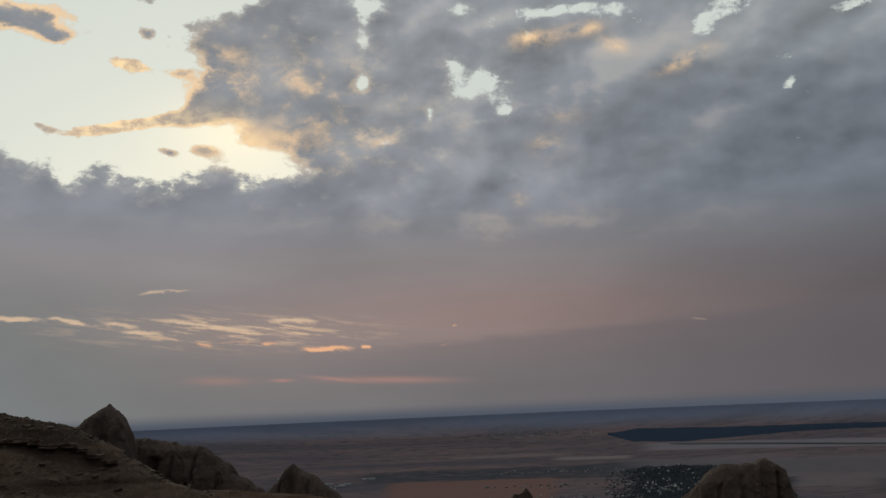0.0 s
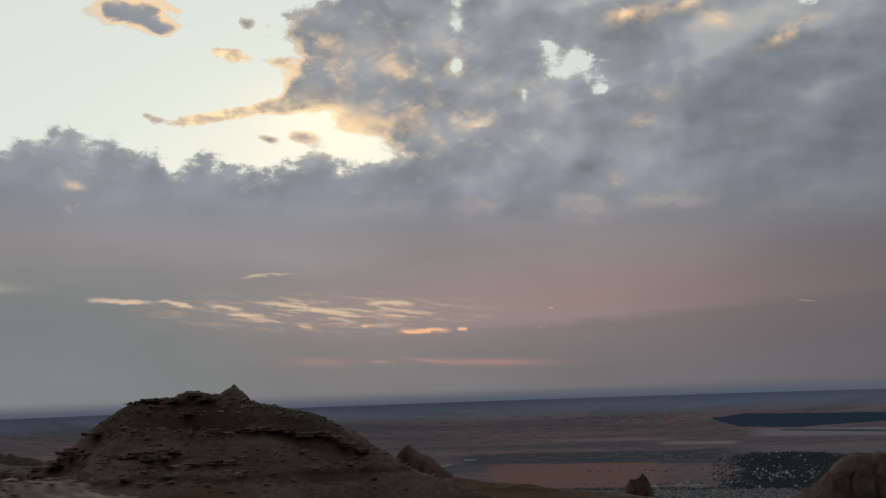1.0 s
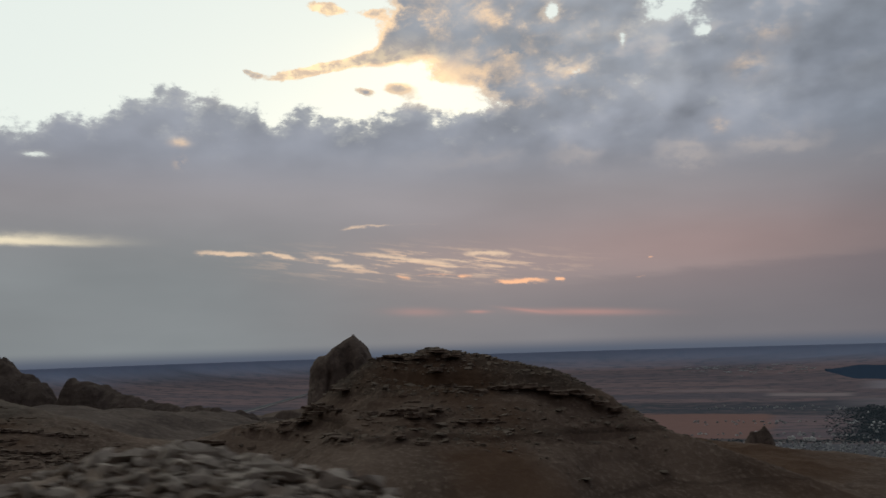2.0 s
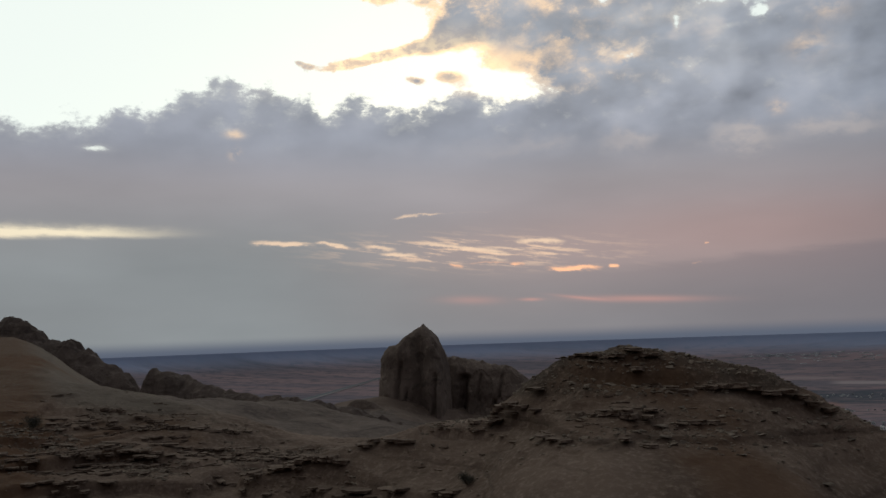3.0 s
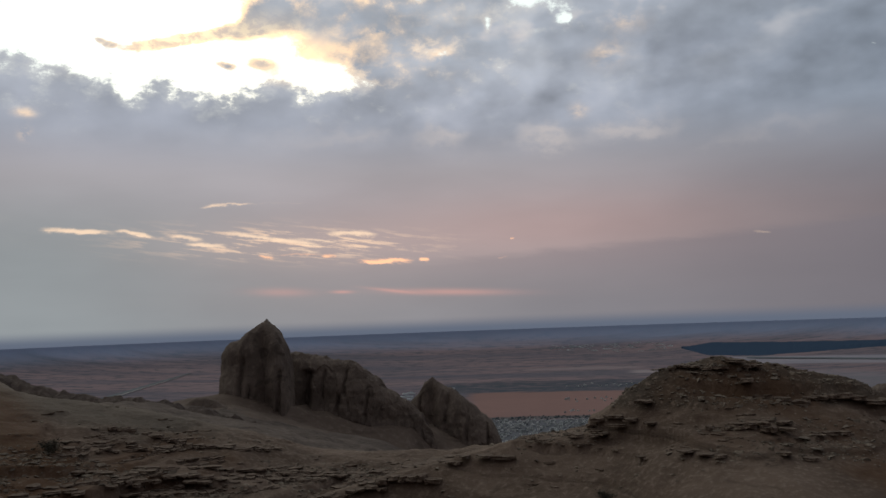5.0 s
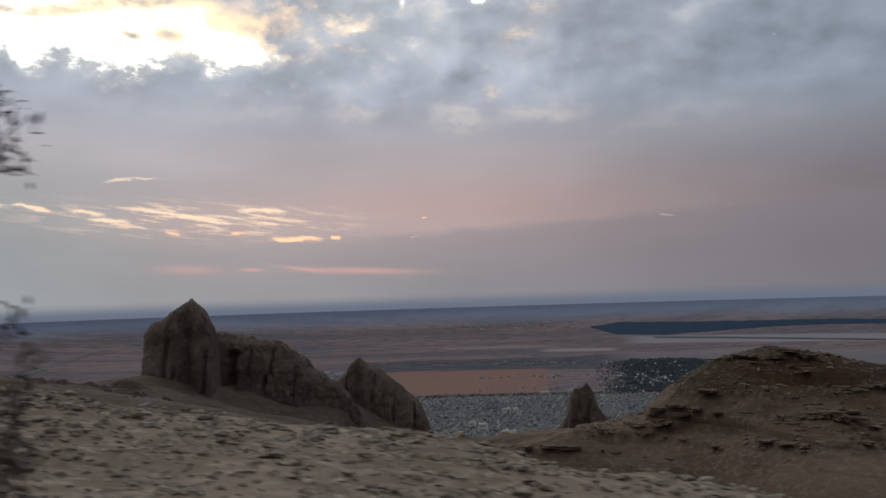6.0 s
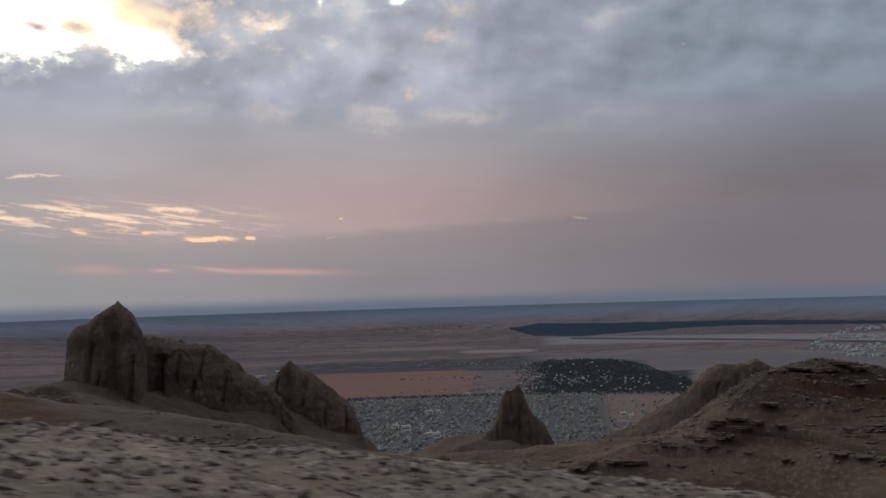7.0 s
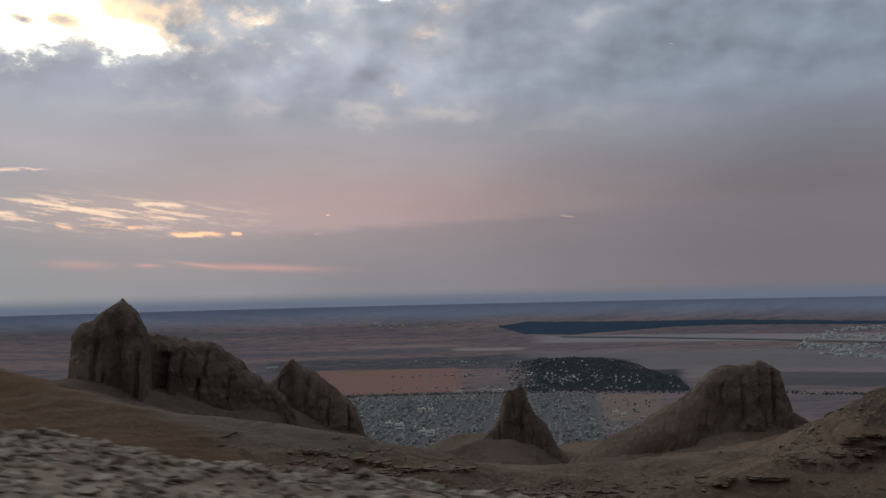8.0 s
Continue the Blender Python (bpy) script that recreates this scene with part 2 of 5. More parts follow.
whole = mix(wt, embers.clamp() * 0.75, whole, (0.68, 0.36, 0.32))
# the far side of the sky, behind the viewer, is plain dim cloud
behind = (wy * -1.0).smooth(-0.2, 0.5)
whole = mix(wt, behind, whole, (0.235, 0.245, 0.275))
# haze where the sky meets the plain
whole = mix(wt, (el * -1.0).smooth(-0.1, 0.8), whole, (0.118, 0.142, 0.196))
background = wt.nodes.new("ShaderNodeBackground")
wt.links.new(whole, background.inputs[0])
background.inputs[1].default_value = 1.0
wt.links.new(background.outputs[0], wt.nodes.new("ShaderNodeOutputWorld").inputs[0])

sun = new("sun", bpy.data.lights.new("sun", "SUN"))
sun.data.energy, sun.data.angle, sun.data.color = 0.5, radians(25), (1.0, 0.86, 0.72)
sun.matrix_world = look((0, 0, 0), (-math.sin(radians(SUN_AZ)) * math.cos(radians(SUN_EL)), -math.cos(radians(SUN_AZ)) * math.cos(radians(SUN_EL)), -math.sin(radians(SUN_EL))))

# ---- materials ----
def material(name, rough=0.9, metal=0.0, gloss=0.25):
    m = bpy.data.materials.new(name)
    m.use_nodes = True
    b = m.node_tree.nodes["Principled BSDF"]
    b.inputs["Roughness"].default_value, b.inputs["Metallic"].default_value = rough, metal
    b.inputs["Specular IOR Level"].default_value = gloss
    return m, m.node_tree, b


def coords(tree, scale=(1, 1, 1), random_shift=False):
    c = tree.nodes.new("ShaderNodeTexCoord").outputs["Object"]
    n = tree.nodes.new("ShaderNodeVectorMath")
    n.operation = "MULTIPLY"
    tree.links.new(c, n.inputs[0])
    n.inputs[1].default_value = scale
    if not random_shift:
        return n.outputs[0]
    r = tree.nodes.new("ShaderNodeObjectInfo").outputs["Random"]
    a = tree.nodes.new("ShaderNodeVectorMath")
    a.operation = "ADD"
    tree.links.new(n.outputs[0], a.inputs[0])
    tree.links.new((Val(tree, r) * 40.0).sock, a.inputs[1])
    return a.outputs[0]


def relief(tree, bsdf, height, strength, distance):
    n = tree.nodes.new("ShaderNodeBump")
    n.inputs["Strength"].default_value, n.inputs["Distance"].default_value = strength, distance
    plug(tree, n.inputs["Height"], height)
    tree.links.new(n.outputs[0], bsdf.inputs["Normal"])


def rock_material(name, dark, mid, pale, big, fine, bump, flat=1.0, stain=0.5, beds=0.0, soil=None):
    """Weathered stone: patches at a large and a small scale, dark seams, bump."""
    m, t, b = material(name, 0.95, 0.0, 0.06)
    n1 = cloud_noise(t, coords(t, (1, 1, 1)), 1 / big, 6, 0.6, 0.4)
    n2 = cloud_noise(t, coords(t, (1, 1, flat)), 1 / fine, 8, 0.65)
    n3 = cloud_noise(t, coords(t, (0.6, 0.6, 2.2 * flat)), 2.3 / big, 5, 0.6, 0.8)
    c = mix(t, n1.smooth(0.32, 0.68), dark, mid)
    c = mix(t, n2.smooth(0.45, 0.75) * 0.75, c, pale)
    c = mix(t, n3.smooth(0.56, 0.68) * stain, c, tuple(v * 0.55 for v in dark))
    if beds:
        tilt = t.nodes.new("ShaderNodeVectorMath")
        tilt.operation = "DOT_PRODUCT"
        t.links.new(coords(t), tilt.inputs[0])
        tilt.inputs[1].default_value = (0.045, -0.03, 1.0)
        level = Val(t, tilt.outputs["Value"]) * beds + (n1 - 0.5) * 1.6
        bed_shade = cloud_noise(t, vec(t, 0.0, 0.0, level), 1.0, 4, 0.7)
        # dark rock beds along the dip also paint in the shade under ledges
        c = mix(t, bed_shade.smooth(0.54, 0.62) * n2.smooth(0.35, 0.6) * 0.8, c, tuple(v * 0.45 for v in dark))
        c = mix(t, bed_shade.smooth(0.42, 0.36) * 0.5, c, pale)
    if soil:
        n4 = cloud_noise(t, coords(t, (1, 1, 1)), 1 / (big * 3.2), 4, 0.55)
        sx = t.nodes.new("ShaderNodeSeparateXYZ")
        t.links.new(coords(t), sx.inputs[0])
        slope_x, slope_y = Val(t, sx.outputs[0]), Val(t, sx.outputs[1])
        c = mix(t, (slope_y + (n4 - 0.5) * 20.0).smooth(103.0, 112.0) * (slope_x * -1.0).smooth(112.0, 126.0) * 0.6, c, (0.098, 0.084, 0.069))
        hard_cap = (Val(t, sx.outputs[2]) + (n1 - 0.5) * 2.0).smooth(-3.0, -2.2) * (slope_x + 76.0).smooth(0.0, 4.0)
        c = mix(t, hard_cap * n2.smooth(0.66, 0.48) * 0.7, c, (0.050, 0.039, 0.031))
        west = (slope_x * -1.0 - (slope_y - 90.0) * 0.9 + (n4 - 0.5) * 14.0).smooth(119.0, 127.0)
        c = mix(t, (n4.smooth(0.50, 0.62) * 0.75 + west * n2.smooth(0.3, 0.5) * 0.8).clamp(), c, soil)
    plug(t, b.inputs["Base Color"], c)
    relief(t, b, n2 * 0.7 + n3 * 0.6, 0.8, bump)
    return m


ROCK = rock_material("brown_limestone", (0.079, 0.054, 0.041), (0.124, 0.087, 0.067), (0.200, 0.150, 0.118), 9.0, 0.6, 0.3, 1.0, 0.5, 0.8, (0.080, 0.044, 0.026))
CRAG = rock_material("cliff_limestone", (0.088, 0.066, 0.055), (0.132, 0.101, 0.084), (0.180, 0.139, 0.114), 30.0, 4.5, 1.6, 0.55, 0.7)
RIDGE = rock_material("dark_ridge_rock", (0.062, 0.047, 0.041), (0.098, 0.075, 0.063), (0.135, 0.107, 0.090), 26.0, 4.0, 2.0)
FLANK = rock_material("mountain_scree", (0.088, 0.063, 0.051), (0.116, 0.086, 0.070), (0.146, 0.112, 0.091), 50.0, 5.0, 1.0)
GRAVEL = rock_material("pale_gravel", (0.138, 0.103, 0.081), (0.228, 0.176, 0.142), (0.40, 0.328, 0.275), 1.6, 0.22, 0.08, 1.0, 0.7)
SLAB = rock_material("slab_stone", (0.078, 0.055, 0.043), (0.130, 0.093, 0.072), (0.212, 0.162, 0.128), 3.0, 0.35, 0.08)


def island_stone(name, a, b_, rough=0.9):
    """Loose stone: every stone of its own tone."""
    m, t, b = material(name, rough, 0.0, 0.1)
    r = Val(t, t.nodes.new("ShaderNodeNewGeometry").outputs["Random Per Island"])
    o = Val(t, t.nodes.new("ShaderNodeObjectInfo").outputs["Random"])
    n = cloud_noise(t, coords(t, (1, 1, 1), True), 14.0, 7, 0.65)
    c = mix(t, (r * 0.6 + o * 0.6).op("FRACT"), a, b_)
    c = mix(t, n.smooth(0.62, 0.38) * 0.4, c, tuple(v * 0.6 for v in a))
    plug(t, b.inputs["Base Color"], c)
    relief(t, b, n, 0.7, 0.02)
    return m


RUBBLE = island_stone("rubble_stone", (0.135, 0.108, 0.089), (0.42, 0.360, 0.310))
LEDGE_STONE = island_stone("ledge_stone", (0.052, 0.039, 0.031), (0.25, 0.198, 0.155))


def plain_paint(name, colour, rough=0.5, metal=0.0, vary=0.25, scale=8.0):
    m, t, b = material(name, rough, metal)
    n = cloud_noise(t, coords(t), scale, 6, 0.6)
    k = cloud_noise(t, coords(t, (1, 1, 0.25)), scale * 6, 4, 0.6)
    c = mix(t, (n * 0.7 + k * 0.3).smooth(0.3, 0.7), tuple(v * (1 - vary) for v in colour), tuple(min(1, v * (1 + vary * 0.5)) for v in colour))
    plug(t, b.inputs["Base Color"], c)
    relief(t, b, k, 0.15, 0.002)
    return m


def asphalt_material():
    m, t, b = material("asphalt", 0.85)
    n = cloud_noise(t, coords(t), 60.0, 5, 0.7)
    k = cloud_noise(t, coords(t, (0.1, 1, 1)), 0.8, 4, 0.6)
    c = mix(t, n.smooth(0.35, 0.7), (0.035, 0.035, 0.036), (0.075, 0.073, 0.070))
    c = mix(t, k.smooth(0.5, 0.75) * 0.5, c, (0.09, 0.085, 0.08))
    plug(t, b.inputs["Base Color"], c)
    relief(t, b, n, 0.6, 0.006)
    return m


EYE = Vector((-64.0, 0.0, 6.0))
DROP = 291.0


def plain_far(r):
    """The plain is true to scale near the town and drawn together towards the horizon."""
    return np.where(r < 2600, r, 2600 + 2250 * (1 - np.exp(-(np.maximum(r, 2600) - 2600) / 2250)))


def plain_reach(depression):
    return float(plain_far(np.array(DROP / math.tan(radians(depression)))))


def plain_material():
    """The desert plain: gravel flats, reddish sand, fields and scrub, and blue distance haze painted in far out."""
    m, t, b = material("desert_plain", 1.0, 0.0, 0.0)
    p = t.nodes.new("ShaderNodeTexCoord").outputs["Object"]
    s = t.nodes.new("ShaderNodeSeparateXYZ")
    t.links.new(p, s.inputs[0])
    x, y = Val(t, s.outputs[0]), Val(t, s.outputs[1])
    r = (x * x + y * y).op("SQRT")
    turn = x.op("ARCTAN2", y) * 57.2958
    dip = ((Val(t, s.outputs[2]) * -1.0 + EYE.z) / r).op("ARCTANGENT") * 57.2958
    wide = cloud_noise(t, coords(t, (0.0008, 0.0026, 0)), 1.0, 6, 0.6, 0.5)
    band = cloud_noise(t, coords(t, (0.0005, 0.0065, 0)), 1.0, 6, 0.62, 0.3)
    fray = cloud_noise(t, coords(t, (0.0022, 0.006, 0)), 1.0, 7, 0.68)
    spots = cloud_noise(t, coords(t, (0.012, 0.03, 0)), 1.0, 6, 0.7)
    specks = cloud_noise(t, coords(t, (0.03, 0.05, 0)), 1.0, 4, 0.7)
    c = mix(t, wide.smooth(0.35, 0.62), (0.165, 0.148, 0.158), (0.235, 0.188, 0.185))
    c = mix(t, band.smooth(0.47, 0.62) * 0.65, c, (0.118, 0.128, 0.148))
    c = mix(t, band.smooth(0.42, 0.30) * 0.4, c, (0.265, 0.228, 0.218))
    c = mix(t, spots.smooth(0.48, 0.62) * 0.75, c, (0.090, 0.105, 0.115))
    c = mix(t, spots.smooth(0.40, 0.30) * 0.25, c, (0.31, 0.285, 0.275))

    def area(a0, a1, far, near, soft=0.5, depth=60.0, ragged=1.0):
        """Where a field lies: between two azimuths and two depressions, with a frayed edge."""
        a, d = turn + (fray - 0.5) * (3.0 * ragged), r + (fray - 0.5) * (420.0 * ragged)
        n0, n1 = plain_reach(near), plain_reach(far)
        return a.smooth(a0 - soft, a0 + soft) * (a * -1.0).smooth(-a1 - soft, -a1 + soft) * d.smooth(n0 - depth, n0 + depth) * (d * -1.0).smooth(-n1 - depth, -n1 + depth)

    c = mix(t, area(-5.0, 40.0, 4.2, 5.0, 1.0, 60) * (spots.smooth(0.36, 0.55) * 0.6 + 0.35), c, (0.075, 0.092, 0.104))
    c = mix(t, area(-3.0, 7.6, 4.95, 6.4, 0.6, 30, 0.7) * 0.85, c, (0.255, 0.168, 0.140))
    c = mix(t, area(12.0, 45.0, 4.0, 5.7, 2.0, 70) * 0.6, c, (0.235, 0.232, 0.240))
    c = mix(t, area(7.5, 12.0, 3.72, 3.92, 0.5, 18, 0.25) * 0.7, c, (0.36, 0.33, 0.31))
    c = mix(t, area(1.0, 8.0, 3.45, 3.6, 0.8, 20, 0.4) * 0.5, c, (0.32, 0.28, 0.26))
    c = mix(t, area(13.0, 45.0, 3.05, 3.5, 1.0, 25, 0.2) * 0.7, c, (0.30, 0.31, 0.33))
    c = mix(t, area(-4.0, 13.0, 6.42, 6.62, 0.5, 16, 0.1) * 0.8, c, (0.105, 0.112, 0.105))
    c = mix(t, area(12.0, 18.6, 4.5, 6.45, 0.8, 40, 0.5) * 0.9, c, (0.050, 0.062, 0.068))
    c = mix(t, area(17.0, 21.6, 5.2, 6.45, 0.5, 40, 0.5) * 0.9, c, (0.050, 0.062, 0.068))
    c = mix(t, area(26.0, 45.0, 5.3, 6.1, 1.0, 30, 0.5) * 0.8, c, (0.095, 0.105, 0.110))
    c = mix(t, area(15.2, 20.0, 6.7, 8.3, 0.3, 20, 0.2) * 0.9, c, (0.215, 0.180, 0.155))
    town = area(-4.0, 16.0, 6.66, 11.4, 0.4, 16, 0.1)
    c = mix(t, town * 0.95, c, (0.130, 0.145, 0.152))
    c = mix(t, town * specks.smooth(0.55, 0.65) * 0.7, c, (0.10, 0.11, 0.11))
    c = mix(t, 1.0, c, (0.88, 0.79, 0.83), "MULTIPLY")
    # blue distance haze painted into the base colour towards the horizon
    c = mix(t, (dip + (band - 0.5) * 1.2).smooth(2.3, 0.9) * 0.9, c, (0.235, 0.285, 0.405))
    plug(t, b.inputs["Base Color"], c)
    return m


ASPHALT = asphalt_material()
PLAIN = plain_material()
LINE_PAINT = plain_paint("road_line_paint", (0.72, 0.72, 0.68), 0.7, vary=0.2)
CABINET_GREY = plain_paint("grey_cabinet_paint", (0.25, 0.335, 0.43), 0.45, vary=0.12, scale=3.0)
CABINET_LID = plain_paint("grey_lid_paint", (0.20, 0.24, 0.27), 0.4, vary=0.15, scale=5.0)
PLATE = plain_paint("white_plate", (0.62, 0.62, 0.58), 0.4, vary=0.12, scale=20.0)
INK = plain_paint("black_ink", (0.03, 0.03, 0.03), 0.6)
STEEL = plain_paint("galvanised_steel", (0.42, 0.43, 0.44), 0.45, 0.7, 0.2, 20.0)
SIGN_BACK = plain_paint("sign_back_grey", (0.12, 0.13, 0.135), 0.5, 0.4, 0.2, 9.0)
POLE_BLACK = plain_paint("pole_black", (0.018, 0.018, 0.02), 0.45, vary=0.3, scale=15.0)
POLE_WHITE = plain_paint("pole_white", (0.66, 0.67, 0.66), 0.45, vary=0.2, scale=15.0)
POST_GREEN = plain_paint("post_green", (0.015, 0.12, 0.075), 0.45, vary=0.3, scale=15.0)
BARK = plain_paint("grey_brown_bark", (0.115, 0.088, 0.070), 0.9, vary=0.5, scale=30.0)
CONCRETE = plain_paint("concrete", (0.40, 0.385, 0.36), 0.85, vary=0.25, scale=6.0)


def leaf_material(name, a, b_, rough=0.65, gloss=0.25):
    m, t, b = material(name, rough, 0.0, gloss)
    r = Val(t, t.nodes.new("ShaderNodeNewGeometry").outputs["Random Per Island"])
    plug(t, b.inputs["Base Color"], mix(t, r, a, b_))
    return m


BUSH_LEAF = leaf_material("bright_green_leaf", (0.065, 0.105, 0.006), (0.25, 0.25, 0.022))
TREE_LEAF = leaf_material("dusty_leaf", (0.060, 0.052, 0.044), (0.140, 0.112, 0.098))
SHRUB_LEAF = leaf_material("dry_shrub_twig", (0.16, 0.135, 0.11), (0.26, 0.22, 0.18))
DARK_LEAF = leaf_material("dark_shrub_leaf", (0.022, 0.020, 0.014), (0.045, 0.040, 0.028))
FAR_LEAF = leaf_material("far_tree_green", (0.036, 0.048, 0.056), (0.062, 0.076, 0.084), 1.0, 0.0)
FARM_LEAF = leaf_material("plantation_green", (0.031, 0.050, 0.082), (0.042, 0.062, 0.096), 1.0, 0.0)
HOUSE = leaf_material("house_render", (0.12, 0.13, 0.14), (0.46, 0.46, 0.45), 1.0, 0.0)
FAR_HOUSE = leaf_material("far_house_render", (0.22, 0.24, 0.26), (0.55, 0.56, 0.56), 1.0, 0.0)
WHITE_HOUSE = leaf_material("white_house_render", (0.38, 0.39, 0.40), (0.72, 0.72, 0.70), 1.0, 0.0)
PLAIN_ROAD = rock_material("far_road_surface", (0.095, 0.105, 0.115), (0.11, 0.12, 0.13), (0.13, 0.135, 0.14), 160.0, 25.0, 0.2, 1.0, 0.3)
PLAIN_VERGE = rock_material("far_road_verge", (0.20, 0.19, 0.195), (0.23, 0.215, 0.215), (0.26, 0.245, 0.24), 200.0, 30.0, 0.2, 1.0, 0.1)


# ---- helpers for meshes ----
def grid_hash(i, j, seed):
    h = (i * 374761393 + j * 668265263 + seed * 974711) & 0x7FFFFFFF
    h = ((h ^ (h >> 13)) * 1274126177) & 0x7FFFFFFF
    return ((h ^ (h >> 16)) & 0xFFFF) / 65535.0


def field(x, y, seed=0):
    """Smooth value noise, -1 to 1, on arrays."""
    i, j = np.floor(x).astype(np.int64), np.floor(y).astype(np.int64)
    u, v = x - i, y - j
    u, v = u * u * u * (u * (u * 6 - 15) + 10), v * v * v * (v * (v * 6 - 15) + 10)
    a, b = grid_hash(i, j, seed), grid_hash(i + 1, j, seed)
    c, d = grid_hash(i, j + 1, seed), grid_hash(i + 1, j + 1, seed)
    return 2 * ((a * (1 - u) + b * u) * (1 - v) + (c * (1 - u) + d * u) * v) - 1


def fractal(x, y, octaves=5, seed=0, gain=0.5):
    total_, amp = 0, 1.0
    for k in range(octaves):
        total_ = total_ + amp * field(x * 2.03**k + 17.3 * k, y * 2.03**k - 9.1 * k, seed + k)
        amp *= gain
    return total_


def smooth01(x):
    x = np.clip(x, 0, 1)
    return x * x * (3 - 2 * x)


def mesh_from(name, verts, faces, mats, smooth=False, indices=None):
    me = bpy.data.meshes.new(name)
    me.from_pydata([tuple(v) for v in verts] if not isinstance(verts, np.ndarray) else verts.tolist(), [], faces if isinstance(faces, list) else faces.tolist())
    for m in mats if isinstance(mats, (list, tuple)) else [mats]:
        me.materials.append(m)
    if smooth:
        me.polygons.foreach_set("use_smooth", [True] * len(me.polygons))
    if indices is not None:
        me.polygons.foreach_set("material_index", indices)
    me.update()
    return me


def sheet(name, xs, ys, z, mats, smooth=True, pick=None):
    """A ground sheet over the lines xs and ys, with the heights z[iy, ix]."""
    nx, ny = len(xs), len(ys)
    gx, gy = np.meshgrid(xs, ys)
    verts = np.stack([gx.ravel(), gy.ravel(), z.ravel()], 1)
    k = (np.arange(ny - 1)[:, None] * nx + np.arange(nx - 1)[None]).ravel()
    faces = np.stack([k, k + 1, k + nx + 1, k + nx], 1)
    ids = None if pick is None else pick((gx[:-1, :-1] + gx[1:, 1:]).ravel() / 2, (gy[:-1, :-1] + gy[1:, 1:]).ravel() / 2)
    return new(name, mesh_from(name, verts, faces, mats, smooth, ids))


def part(name, bm, mat, parent=None, label="", smooth=False):
    me = bpy.data.meshes.new(name)
    bm.to_mesh(me)
    bm.free()
    me.materials.append(mat)
    if smooth:
        me.polygons.foreach_set("use_smooth", [True] * len(me.polygons))
    ob = new(name, me)
    ob.parent = parent
    return tagged(ob, label) if label else ob


def empty(name, x, y, z, turn=0.0):
    ob = new(name)
    ob.matrix_basis = pose(x, y, z, 0, 0, turn)
    return ob


def box_bm(size, at=(0, 0, 0), bevel=0.0, segments=1):
    bm = bmesh.new()
    bmesh.ops.create_cube(bm, size=1.0, matrix=Matrix.Translation(at) @ Matrix.Diagonal((*size, 1)))
    if bevel:
        bmesh.ops.bevel(bm, geom=bm.edges[:], offset=bevel, segments=segments, affect="EDGES")
    return bm


def tube_bm(points, radii, sides=8):
    """A tapered tube along points."""
    bm = bmesh.new()
    rings = []
    for i, (p, r) in enumerate(zip(points, radii)):
        a, b = points[max(i - 1, 0)], points[min(i + 1, len(points) - 1)]
        q = (Vector(b) - Vector(a)).to_track_quat("Z", "Y")
        rings.append([bm.verts.new(Vector(p) + q @ Vector((r * math.cos(k * 2 * math.pi / sides), r * math.sin(k * 2 * math.pi / sides), 0))) for k in range(sides)])
    for lo, hi in zip(rings, rings[1:]):
        for k in range(sides):
            bm.faces.new((lo[k], lo[(k + 1) % sides], hi[(k + 1) % sides], hi[k]))
    bm.faces.new(rings[0][::-1])
    bm.faces.new(rings[-1])
    return bm


def lathe_bm(profile, sides=16):
    bm = bmesh.new()
    rings = [[bm.verts.new((r * math.cos(k * 2 * math.pi / sides), r * math.sin(k * 2 * math.pi / sides), z)) for k in range(sides)] for r, z in profile]
    for lo, hi in zip(rings, rings[1:]):
        for k in range(sides):
            bm.faces.new((lo[k], lo[(k + 1) % sides], hi[(k + 1) % sides], hi[k]))
    bm.faces.new(rings[0][::-1])
    bm.faces.new(rings[-1])
    return bm


# ---- the land ----
def line_at(x, xs, zs, soft=3.0):
    """A broken line through the points, with rounded corners."""
    return sum(np.interp(x + d * soft, xs, zs) for d in (-1, -0.5, 0, 0.5, 1)) / 5


def road_y(x):
    return line_at(x, [-400, -128, -112, -104, -96, -87, -63, -55, -36, -16, 0, 300], [40, 4.3, 1.8, 0.3, -1.1, -2.4, -2.1, -1.6, 1.6, 1.4, 0, -20], 8)


def road_z(x):
    return line_at(x, [-400, -128, -112, -96, -87, -63, -55, -36, -16, 0, 300], [42, 13.4, 11.25, 9.4, 8.5, 6.2, 5.3, 3.2, 1.55, 0, -30], 6) - 1.35


def shoulder_edge(x):
    return line_at(x, [-400, -160, -131, -127.5, -126, -124, -122.9, -121.9, -121.2, -120.6, -119.4, -116.5, -115.4, -113.3, -111.5, -108.5, -106.7, -104.4, -102.4, -100, -98.3, -96, -94.6, -93.1, -92.6, -91.9, -90.8, -88.5, -86.5, -71, -69, -66, -64, -46, -43, -40, -36.5, -33.4, -31.4, -28, -21, -17, 300],
                   [7, 6.8, 7.0, 7.0, 6.6, 6.5, 6.7, 5.8, 6.2, 6.8, 7.2, 7.3, 7.0, 7.1, 7.4, 7.6, 7.1, 7.3, 7.7, 8.1, 8.1, 7.9, 7.4, 7.3, 6.8, 5.6, 4.9, 4.8, 3.2, 3.2, 5.2, 5.2, 3.2, 3.2, 4.8, 5.0, 5.3, 5.7, 6.4, 6.5, 8.8, 6, 6], 0.5)


